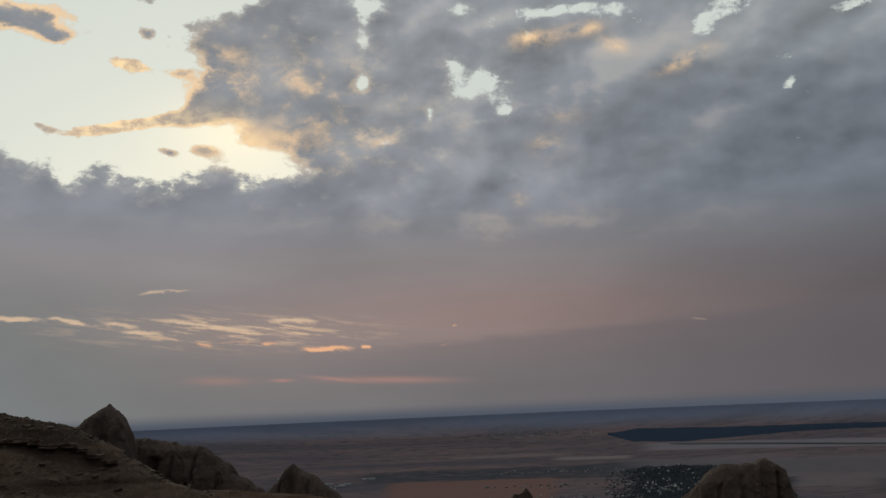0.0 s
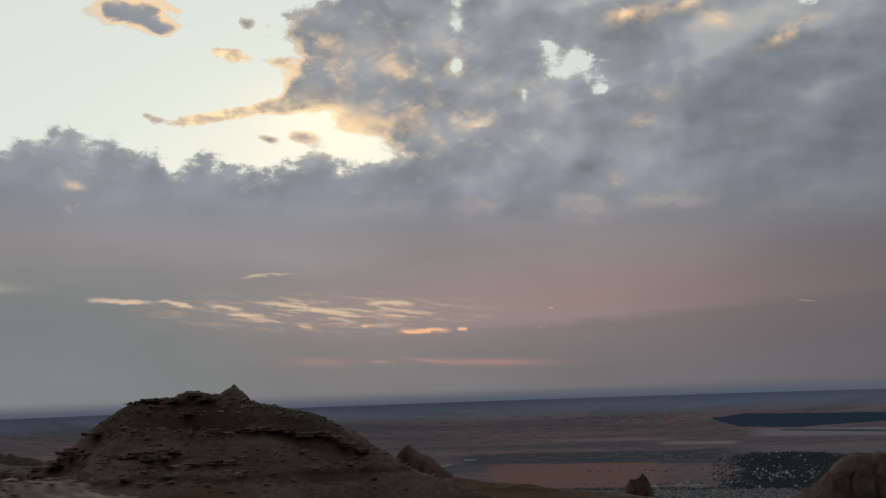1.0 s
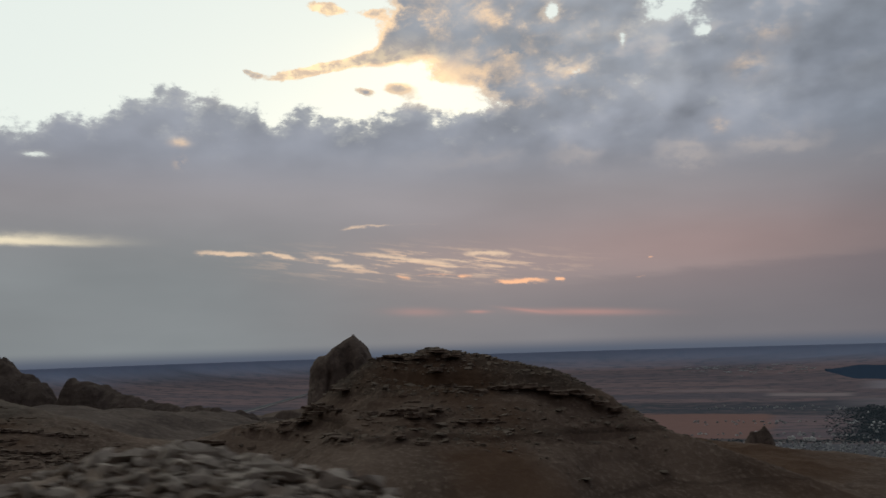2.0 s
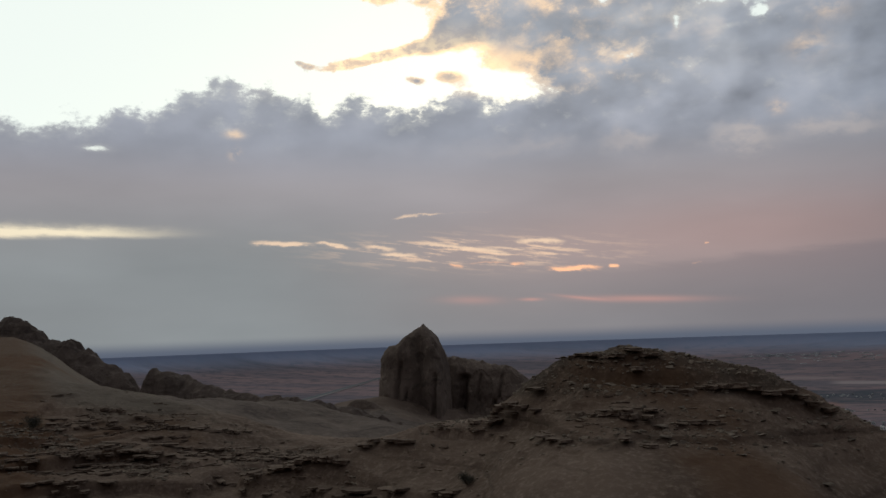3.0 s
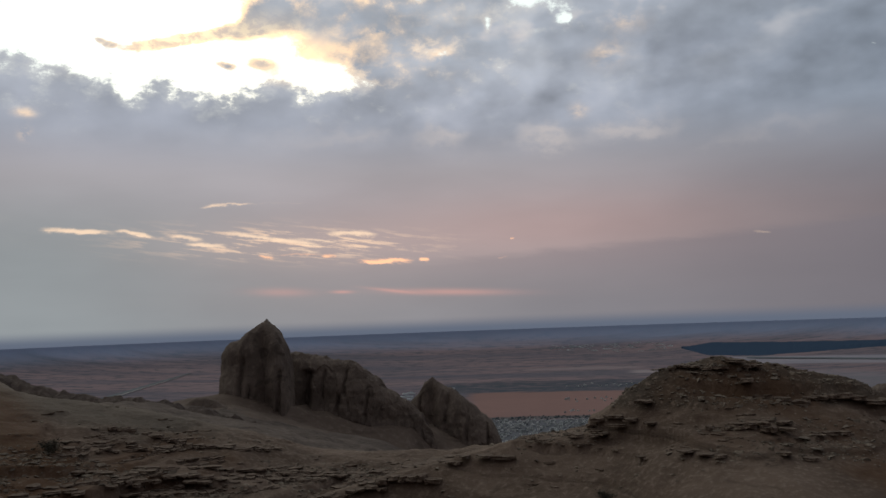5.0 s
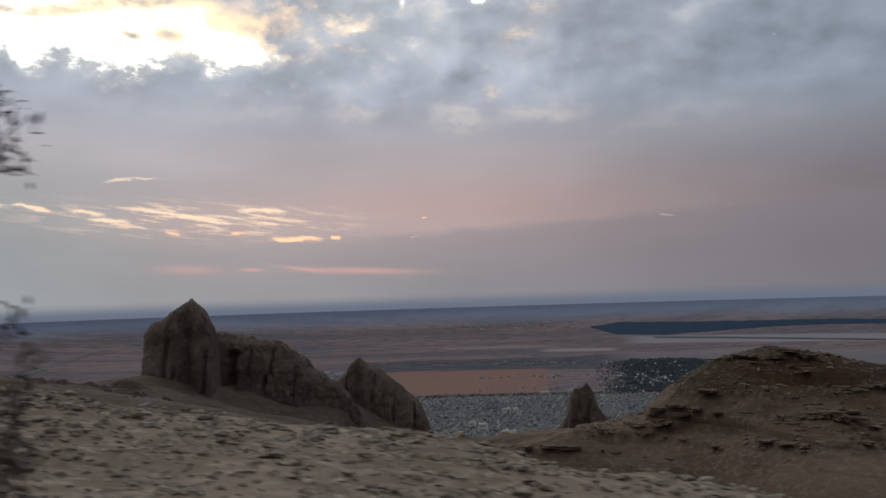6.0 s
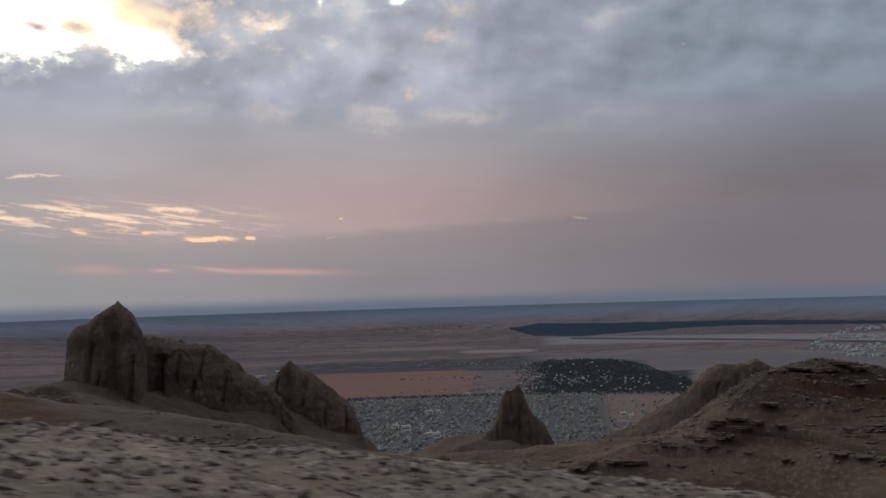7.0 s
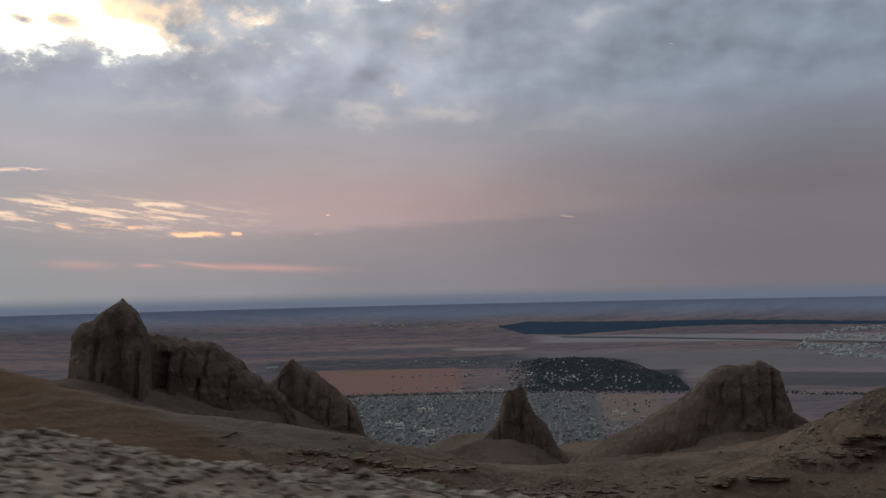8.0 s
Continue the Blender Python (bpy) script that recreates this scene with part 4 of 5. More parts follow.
# loose stones along the roadside
gravel_spots = []
for k in range(22000):
    x = rng.uniform(-142, -18) if k < 17000 else rng.uniform(-142, -122)
    if -86 < x < -48 and rng.random() < 0.75:
        continue
    e = float(shoulder_edge(x))
    q = e - abs(rng.gauss(0, 1)) * 2.2 + 0.8
    if q < 2.2:
        continue
    size = min(0.16 if -113 < x < -88 else 0.30, 0.045 + rng.expovariate(1 / 0.04))
    y = float(road_y(x)) + q
    gravel_spots.append((x, y, size * 0.1, size, rng.uniform(0, 6.3), rng.uniform(-0.3, 0.3)))
for a, b, h, sa, sb in HEAPS:
    for _ in range(int(1700 * h) + 60):
        x, q = rng.gauss(a, sa * 0.75), rng.gauss(b, sb * 0.7)
        size = min(0.30 if a > -100 else 0.16, 0.05 + rng.expovariate(1 / 0.06))
        gravel_spots.append((x, float(road_y(x)) + q, size * 0.12, size, rng.uniform(0, 6.3), rng.uniform(-0.5, 0.5)))
for _ in range(3200):
    x = rng.uniform(-138, -123)
    q = float(shoulder_edge(x)) + 0.4 - rng.random() ** 1.5 * 3.5
    size = rng.uniform(0.06, 0.16)
    gravel_spots.append((x, float(road_y(x)) + q, size * 0.06, size, rng.uniform(0, 6.3), rng.uniform(-0.15, 0.15)))
for _ in range(9000):
    x = rng.uniform(-116, -88)
    q = float(shoulder_edge(x)) + 0.3 - rng.random() * 4.5
    size = 0.05 + rng.expovariate(1 / 0.03)
    gravel_spots.append((x, float(road_y(x)) + q, 0.0, min(size, 0.16), rng.uniform(0, 6.3), rng.uniform(-0.2, 0.2)))
zs = land(np.array([s[0] for s in gravel_spots]), np.array([s[1] for s in gravel_spots]))
gravel_spots = [(x, y, float(z) + dz, *r) for (x, y, dz, *r), z in zip(gravel_spots, zs)]
scatter("roadside_gravel", gravel_spots, small_shapes, RUBBLE, "loose pale gravel and rubble along the road edge", "gravel")

# larger stones, one by one
stone_spots = []
for a, b, h, sa, sb in HEAPS:
    for _ in range(int(70 * h) + 8):
        stone_spots.append((rng.gauss(a, sa * 0.8), rng.gauss(b, sb * 0.55), rng.uniform(0.12, 0.30 if a > -100 else 0.18)))
for _ in range(60):
    x = rng.uniform(-140, -88)
    stone_spots.append((x, float(shoulder_edge(x)) - rng.uniform(0.2, 4.0), rng.uniform(0.08, 0.15)))
for x, q, size in stone_spots:
    y = float(road_y(x)) + q
    ob = new("stone", rng.choice(boulder_shapes))
    ob.matrix_basis = Matrix.Translation((x, y, height_at(x, y) + size * 0.10)) @ pose(0, 0, 0, rng.uniform(-18, 18), rng.uniform(-18, 18), rng.uniform(0, 360)) @ Matrix.Diagonal((size, size, size, 1))
    ob.parent = hillside
boulder = new("boulder", stone_mesh("boulder", 77, 0.62, RUBBLE, 3))
bx, by = -25.3, 6.8
boulder.matrix_basis = Matrix.Translation((bx, by, height_at(bx, by) + 0.12)) @ Matrix.Diagonal((0.46, 0.46, 0.62, 1))
tagged(boulder, "weathered brown boulder in the rubble bank", "boulder")
bx, by = -31.5, 6.2
pale_boulder = copy_thing(boulder, Matrix.Translation((bx, by, height_at(bx, by) + 0.05)) @ pose(0, 0, 0, 0, 0, 80))
tagged(pale_boulder, "pale weathered boulder behind a roadside marker post", "boulder")

# slabs and blocks broken from the ledges
slab_spots = []
tries_x, tries_y = np.random.uniform(-150, -24, 75000), np.random.uniform(80, 121, 75000)
tries_z = land(tries_x, tries_y)
cap = np.exp(-(((tries_x + 54) / 19) ** 2)) * smooth01((tries_z + 3.2) / 1.2)
dens = np.maximum(smooth01(0.35 + 1.5 * fractal(tries_x * 0.05, tries_y * 0.16, 4, 131)) * stony(tries_x, tries_y, tries_z) * np.where(tries_x < -80, 1.2, 0.8), cap * 0.95)
for x, y, z, d, k in zip(tries_x, tries_y, tries_z, dens, cap):
    if rng.random() > d * 0.6:
        continue
    size = min(1.0 if k > 0.4 else 1.5, 0.16 + rng.expovariate(1 / 0.21))
    slab_spots.append((x, y, z + size * 0.05, size, rng.gauss(0.15, 0.6), rng.gauss(0, 0.15)))
scatter("ledge_stones", slab_spots, slab_shapes, LEDGE_STONE, "brown slabs and blocks lying on the rock ledges", "stones")

# long plates of bedrock that stick out along the slope
plate_spots = []
px, py = np.random.uniform(-172, -24, 9000), np.random.uniform(80, 121, 9000)
pz = land(px, py)
level = (pz + 0.045 * px - 0.03 * py + 0.6 * fractal(px * 0.06, py * 0.06, 4, 61)) / 1.5
band = np.abs(level - np.floor(level) - 0.5)
gdx, gdy = land(px + 1.5, py) - land(px - 1.5, py), land(px, py + 1.5) - land(px, py - 1.5)
where = smooth01(0.42 + 1.5 * fractal(px * 0.05, py * 0.09, 3, 151)) * stony(px, py, pz)
for x, y, z, b, gx_, gy_, w in zip(px, py, pz, band, gdx, gdy, where):
    if b > 0.2 or rng.random() > w or gy_ < 0.05:
        continue
    turn = math.atan2(gx_, gy_) * -1.0
    plate_spots.append((x, y, float(z), min(1.6, rng.uniform(0.3, 0.7) + rng.expovariate(1 / 0.3)), max(-0.9, min(0.9, turn)) + rng.gauss(0, 0.12), rng.gauss(0, 0.05)))


def plate_mesh(seed):
    """A flat broken block, one unit long, with a steep front."""
    rnd = random.Random(seed)
    bm = bmesh.new()
    bmesh.ops.create_cube(bm, size=1.0)
    bmesh.ops.subdivide_edges(bm, edges=bm.edges[:], cuts=2, use_grid_fill=True)
    for v in bm.verts:
        k = 1 + 0.35 * noise.noise(v.co * 2.4 + Vector((seed, 0, 0)))
        v.co = Vector((v.co.x * (1 + 0.15 * rnd.uniform(-1, 1)), v.co.y * 0.42 * k + 0.05 * rnd.uniform(-1, 1), v.co.z * 0.15 * k + 0.02 * rnd.uniform(-1, 1)))
        if abs(v.co.x) > 0.4:
            v.co.y *= 0.6
    me = bpy.data.meshes.new("plate")
    bm.to_mesh(me)
    bm.free()
    return me


# ledges: rows of thick plates whose fronts overhang the slope
row_plates = []


def ledge_row(xs_, ys_, gap=0.15, thin=0.16, thick=0.45):
    x = xs_[0]
    while x < xs_[-1]:
        long_ = min(3.0 if x < -80 else 1.8, rng.uniform(0.5, 1.1) + rng.expovariate(1 / 0.5))
        mid = x + long_ / 2
        y = float(np.interp(mid, xs_, ys_)) + rng.gauss(0, 0.15)
        turn = math.atan2(float(np.interp(mid + 1, xs_, ys_) - np.interp(mid - 1, xs_, ys_)), 2.0)
        x += long_ * 0.94
        if rng.random() < gap:
            continue
        deep = rng.uniform(0.9, 1.8)
        z0, z1 = height_at(mid, y), height_at(mid, y + deep)
        tall = min(max(z1 - z0 + 0.12, thin), thick) * rng.uniform(0.8, 1.1)
        row_plates.append((mid, y + deep / 2 - 0.3, max(z1 + 0.03 - tall / 2, z0 + tall * 0.35), (long_, deep / 0.42, tall / 0.15), turn + rng.gauss(0, 0.05), rng.gauss(0, 0.02)))


ledge_row([-55, -50, -45, -41, -36], [92.9, 91.4, 93.2, 93.1, 95.5], 0.05, 0.25, 0.5)
ledge_row([-71, -67.4, -64.8], [94.0, 93.2, 90.8], 0.3, 0.1, 0.25)
ledge_row([-60, -54.6], [87.7, 84.8], 0.1)
ledge_row([-66.9, -60, -51.7], [88, 80.6, 79.5], 0.3, 0.1, 0.25)
ledge_row([-129, -121, -113.4, -109.6], [109.3, 107.6, 109.5, 113], 0.1)
ledge_row([-117, -111, -108, -101], [101.1, 100.4, 103.6, 105.3], 0.05, 0.3, 0.6)
ledge_row([-105, -93.7, -87.8], [103.9, 95.5, 94.1], 0.1, 0.3, 0.6)
ledge_row([-135, -127], [106.5, 109.3], 0.2)
ledge_row([-122.7, -116.9], [92.0, 92.4], 0.2)
for _ in range(130):
    x, y = rng.uniform(-140, -30), rng.uniform(81, 117)
    if x > -78 and rng.random() < 0.5:
        continue
    if rng.random() > float(stony(np.array([x]), np.array([y]), np.array([height_at(x, y)]))[0]):
        continue
    row_x, row_y = [x], [y]
    for _ in range(rng.randrange(3, 11)):
        gx_ = height_at(x + 1, y) - height_at(x - 1, y)
        gy_ = max(height_at(x, y + 1) - height_at(x, y - 1), 0.1)
        x, y = x + 1.2, y - 1.2 * max(-0.7, min(0.7, gx_ / gy_ * 0.8))
        row_x.append(x)
        row_y.append(y)
    ledge_row(row_x, row_y, 0.25, 0.08, 0.3)
plate_shapes = [plate_mesh(k) for k in range(7)]
for me in plate_shapes:
    me.materials.append(SLAB)
for k, (x, y, z, size, turn, tilt) in enumerate(row_plates[:300]):
    ob = new("rock_plate", plate_shapes[k % 7])
    ob.matrix_basis = Matrix.Translation((x, y, z)) @ Euler((tilt, tilt * 0.6, turn)).to_matrix().to_4x4() @ Matrix.Diagonal((*size, 1))
    ob.parent = hillside
scatter("bedrock_plates", plate_spots + row_plates[300:], plate_shapes, SLAB, "long broken plates of bedrock along the slope", "rock ledges")


# ---- plants ----
def leaf_cloud(points, size, rnd, narrow=0.45):
    """Single leaves, each a bent pair of faces."""
    bm = bmesh.new()
    for p in points:
        s = size * rnd.uniform(0.6, 1.3)
        m = Matrix.Translation(p) @ Euler((rnd.uniform(0, 6.3), rnd.uniform(0, 6.3), rnd.uniform(0, 6.3))).to_matrix().to_4x4()
        v = [bm.verts.new(m @ Vector(c)) for c in ((-s, 0, 0), (0, -s * narrow, s * 0.15), (s, 0, 0), (0, s * narrow, s * 0.15))]
        bm.faces.new((v[0], v[1], v[2]))
        bm.faces.new((v[0], v[2], v[3]))
    return bm


def shrub(name, x, y, width, tall, mat, label, seed, leaves=1500, leaf=0.022, twigs=26, spread=0.09):
    rnd = random.Random(seed)
    ob = empty(name, x, y, height_at(x, y) - 0.02)
    pts = []
    for k in range(twigs):
        a, out = rnd.uniform(0, 6.3), rnd.uniform(0.15, 0.5) * width
        tip = Vector((math.cos(a) * out, math.sin(a) * out, tall * rnd.uniform(0.55, 1.0) * (1 - 0.5 * (out / width) ** 2)))
        mid = tip * 0.5 + Vector((rnd.uniform(-0.05, 0.05), rnd.uniform(-0.05, 0.05), 0.12 * tall))
        part("stem", tube_bm([Vector((0, 0, 0)), mid, tip], [0.012, 0.008, 0.003], 5), BARK, ob)
        for _ in range(leaves // twigs):
            f = rnd.uniform(0.3, 1.05)
            p = (mid * 2 * f if f < 0.5 else mid.lerp(tip, f * 2 - 1)) + Vector((rnd.gauss(0, spread), rnd.gauss(0, spread), rnd.gauss(0, spread * 0.85))) * width
            pts.append(Vector((p.x, p.y, max(p.z, 0.02))))
    part("crown", leaf_cloud(pts, leaf, rnd), mat, ob)
    return tagged(ob, label, "shrub")


RY = lambda x: float(road_y(x))
shrub("bush", -30.08, 6.5, 1.12, 0.70, BUSH_LEAF, "bright green leafy bush at the road edge", 3, 13000, 0.034, 60, 0.07)
shrub("dry_shrub", -102.9, 6.2, 0.46, 0.25, SHRUB_LEAF, "small round dry grey shrub on gravel", 4, 2600, 0.014, 34, 0.10)
shrub("dry_shrub", -106.9, 7.4, 0.55, 0.34, SHRUB_LEAF, "wide low dry shrub on gravel", 5, 1100, 0.018, 20)
shrub("dry_shrub", -105.2, 8.3, 0.28, 0.22, SHRUB_LEAF, "small dry shrub at the gravel edge", 6, 500, 0.016, 14)
shrub("dark_shrub", -131.8, 96.4, 3.0, 1.6, DARK_LEAF, "dark dry shrub on the stony slope", 7, 1500, 0.09, 24)
shrub("dark_shrub", -70.5, 84.5, 2.0, 1.2, DARK_LEAF, "dark dry shrub among the rock ledges", 8, 1200, 0.07, 20)


def sapling(x, y):
    rnd = random.Random(12)
    z0 = height_at(x, y) - 0.03
    ob = empty("sapling", x, y, z0)
    trunk = [Vector((0.16, 0, 0)), Vector((0.15, 0.02, 0.6)), Vector((0.09, 0.0, 1.2)), Vector((0.05, 0.02, 1.5)), Vector((0.02, 0.0, 1.7)), Vector((0.0, 0, 1.9))]
    part("trunk", tube_bm(trunk, [0.032, 0.026, 0.018, 0.012, 0.006, 0.003], 8), BARK, ob)
    pts = []

    def limb(start, tip, r, leafy):
        mid = start.lerp(tip, 0.5) + Vector((rnd.uniform(-0.04, 0.04), rnd.uniform(-0.04, 0.04), rnd.uniform(0, 0.07)))
        part("limb", tube_bm([start, mid, tip], [r, r * 0.7, r * 0.3], 5), BARK, ob)
        for _ in range(leafy):
            f = rnd.uniform(0.15, 1.05)
            p = start.lerp(mid, f * 2) if f < 0.5 else mid.lerp(tip, f * 2 - 1)
            pts.append(p + Vector((rnd.gauss(0, 0.03), rnd.gauss(0, 0.03), rnd.gauss(0, 0.025))))

    heads = [(1.45, -0.80, 2.08), (1.4, -0.56, 1.90), (1.35, -0.53, 1.76), (1.3, -0.55, 1.64), (1.25, -0.46, 1.50), (1.2, -0.36, 1.42), (1.5, 0.28, 1.93), (1.45, 0.18, 1.76),
             (1.35, 0.12, 1.66), (1.6, 0.06, 2.02), (1.3, 0.03, 1.52), (1.55, -0.30, 1.90), (1.4, -0.25, 1.66), (1.0, -0.22, 1.20), (0.95, 0.16, 1.16),
             (1.3, -0.14, 1.62), (1.35, -0.03, 1.74), (1.4, -0.20, 1.80), (1.5, 0.0, 1.86), (1.6, -0.14, 2.0), (1.35, -0.30, 1.72), (1.25, -0.2, 1.55)]
    for h, dx, tz in heads:
        k = max(i for i in range(5) if trunk[i].z <= h)
        start = trunk[k].lerp(trunk[k + 1], (h - trunk[k].z) / (trunk[k + 1].z - trunk[k].z))
        tip = Vector((dx * 0.88 + 0.14, rnd.uniform(-0.25, 0.25), tz))
        limb(start, tip, 0.009, 15)
        for _ in range(3):
            a = start.lerp(tip, rnd.uniform(0.35, 0.95))
            limb(a, a + Vector((rnd.uniform(-0.15, 0.15), rnd.uniform(-0.12, 0.12), rnd.uniform(-0.04, 0.10))), 0.004, 8)
    for dx, tz in ((-0.26, 1.08), (-0.12, 1.12), (0.05, 1.14), (0.20, 1.08), (0.37, 1.04), (0.30, 0.90), (0.28, 0.80), (0.42, 0.74), (-0.10, 0.95), (0.10, 1.0), (0.22, 0.7), (0.15, 0.85)):
        limb(Vector((0.18, 0, 0.1)), Vector((dx, rnd.uniform(-0.2, 0.2), tz)), 0.006, 95)
    part("crown", leaf_cloud(pts, 0.026, rnd, 0.4), TREE_LEAF, ob)
    return tagged(ob, "thin roadside sapling with sparse dusty leaves", "tree")


sapling(-97.56, 2.07)


# ---- roadside furniture ----
def cabinet(x, y):
    z0 = height_at(x, y) - 0.02
    ob = empty("electric_cabinet", x, y, z0, 2)
    w, d, h = 0.683, 0.36, 1.405
    part("plinth", box_bm((w + 0.06, d + 0.06, 0.14), (0, 0, 0.05), 0.01), CONCRETE, ob, "concrete plinth")
    part("body", box_bm((w, d, h - 0.12), (0, 0, 0.12 + (h - 0.12) / 2), 0.008, 2), CABINET_GREY, ob)
    lid = box_bm((w + 0.05, d + 0.06, 0.035), (0, 0, h + 0.0175), 0.006, 2)
    part("lid", lid, CABINET_LID, ob, "overhanging grey lid")
    for dx in (-0.2, 0.2):
        part("lifting_eye", lathe_bm([(0.012, h + 0.03), (0.012, h + 0.045), (0.017, h + 0.05), (0.017, h + 0.072), (0.008, h + 0.08)], 10), STEEL, ob, "steel lifting eye").location.x = dx
    door = part("door", box_bm((w - 0.05, 0.012, h - 0.24), (0, -d / 2 - 0.004, 0.17 + (h - 0.24) / 2), 0.004, 1), CABINET_GREY, ob)
    handle = part("handle", box_bm((0.025, 0.03, 0.12), (w / 2 - 0.08, -d / 2 - 0.022, 0.62), 0.006, 2), STEEL, door, "steel door handle")
    for zz in (0.35, 0.8, 1.15):
        part("hinge", lathe_bm([(0.009, zz), (0.009, zz + 0.07)], 8), STEEL, door).location = (-w / 2 + 0.02, -d / 2 - 0.012, 0)
    plate = part("label_plate", box_bm((0.205, 0.006, 0.148), (0, -d / 2 - 0.0135, 1.19), 0.002), PLATE, ob, "white notice plate with dark bars of writing")
    part("writing_bar", box_bm((0.17, 0.003, 0.010), (0, -d / 2 - 0.018, 1.178)), INK, plate)
    part("writing_bar", box_bm((0.17, 0.003, 0.018), (0, -d / 2 - 0.018, 1.145)), INK, plate)
    part("writing_bar", box_bm((0.05, 0.003, 0.02), (0, -d / 2 - 0.018, 1.222)), SIGN_BACK, plate)
    return tagged(ob, "grey metal electric cabinet with a white notice plate", "cabinet")


def marker_post():
    ob = empty("marker_post", 0, 0, 0)
    z, w = 0.0, 0.031
    for k, (mat, tall) in enumerate(((POLE_WHITE, 0.30), (POST_GREEN, 0.15), (POLE_WHITE, 0.10), (POST_GREEN, 0.15), (POLE_WHITE, 0.10), (POST_GREEN, 0.15))):
        part("band", lathe_bm([(w, z), (w, z + tall)] if k < 5 else [(w, z), (w, z + tall - 0.015), (w * 0.75, z + tall), (w * 0.3, z + tall + 0.008)], 14), mat, ob, "green band" if mat is POST_GREEN else "white band", True)
        z += tall
    return tagged(ob, "round roadside marker post banded green and white", "post", "marker posts")


def triangle_bm(side, thick, corner=0.05):
    """A rounded triangle, point up, its foot at z = 0, facing -y."""
    bm = bmesh.new()
    h = side * math.sqrt(3) / 2
    ring = []
    for cx, cz, a0 in ((-side / 2 + corner * 1.73, corner, 150), (side / 2 - corner * 1.73, corner, 270), (0, h - 2 * corner, 30)):
        for k in range(6):
            a = radians(a0 + k * 24)
            ring.append((cx + corner * math.cos(a), cz + corner * math.sin(a)))
    front = [bm.verts.new((x, -thick / 2, z)) for x, z in ring]
    back = [bm.verts.new((x, thick / 2, z)) for x, z in ring]
    bm.faces.new(front)
    bm.faces.new(back[::-1])
    for k in range(len(ring)):
        j = (k + 1) % len(ring)
        bm.faces.new((front[k], back[k], back[j], front[j]))
    bmesh.ops.recalc_face_normals(bm, faces=bm.faces[:])
    return bm


def road_sign(x, y, foot):
    """A warning sign seen from behind on a pole with black and white bands."""
    z0 = height_at(x, y) - 0.02
    ob = empty("warning_sign", x, y, z0)
    ob.matrix_basis = pose(x, y, z0, 0, -3.5, 4)
    foot = foot - z0
    z, k, r = foot - 0.105, 1, 0.031
    part("pole_top", lathe_bm([(r, z), (r, foot + 0.5), (r * 0.5, foot + 0.52)], 16), POLE_BLACK, ob, "black pole top", True)
    while z > 0:
        low = max(z - 0.214, 0)
        part("band", lathe_bm([(r, low), (r, z)], 16), POLE_WHITE if k % 2 else POLE_BLACK, ob, "white band" if k % 2 else "black band", True)
        z, k = low, k + 1
    panel = part("panel", triangle_bm(0.72, 0.004), SIGN_BACK, ob, "dark grey back of a triangular sign")
    panel.location = (0, 0.05, foot)
    for zz in (0.05, 0.09, 0.30):
        part("rail", box_bm((0.26 if zz < 0.2 else 0.16, 0.014, 0.012), (0, -0.009, zz), 0.003), STEEL, panel)
    for zz in (0.07, 0.30):
        part("clamp", box_bm((0.085, 0.05, 0.03), (0, -0.05 + 0.02, zz), 0.006), STEEL, panel, "steel pole clamp")
    return tagged(ob, "triangular road sign seen from behind on a black and white pole", "sign")


cabinet(-28.26, 4.64)
post = marker_post()
post.matrix_basis = pose(-30.4, 4.25, height_at(-30.4, 4.25) - 0.01)
copy_thing(post, pose(-29.15, 3.73, height_at(-29.15, 3.73) - 0.01) @ Matrix.Diagonal((1, 1, 1.165, 1)))
road_sign(-113.83, 4.6, 12.33)


# ---- the plain: fields, town, village, plantation ----
def patch(name, mat, label, category, az0, az1, top, bottom, lift, wave=0.06, seed=0, frayed=0.15):
    """A field on the plain between two azimuths; top and bottom give its depression at the two ends."""
    verts, faces, n, m = [], [], 24, 6
    for j in range(m + 1):
        for i in range(n + 1):
            f, g = i / n, j / m
            a = az0 + (az1 - az0) * f + frayed * noise.noise(Vector((g * 4, seed, 1))) * (1 - f)
            t, b = top[0] + (top[1] - top[0]) * f, bottom[0] + (bottom[1] - bottom[0]) * f
            w = wave * noise.noise(Vector((f * 9, seed + g * 0.3, 0)))
            verts.append(on_plain(a, t + (b - t) * g + w, lift))
    for j in range(m):
        for i in range(n):
            o = j * (n + 1) + i
            faces.append((o, o + n + 1, o + n + 2, o + 1))
    return tagged(new(name, mesh_from(name, verts, faces, mat)), label, category, kind="structure")


patch("far_highway", PLAIN_ROAD, "dark straight highway crossing the plain", "road", -27.5, -20.2, (4.55, 2.84), (4.68, 2.88), 2.5, 0.0, 10)
patch("plain_road", PLAIN_ROAD, "dark straight road across the plain beyond the village", "road", 14.4, 44.0, (3.09, 3.78), (3.16, 3.86), 2.5, 0.0, 12, 0.0)
patch("highway_verge", PLAIN_VERGE, "pale verge beside the highway", "road", -27.5, -20.2, (4.70, 2.90), (4.80, 2.92), 2.2, 0.0, 11)


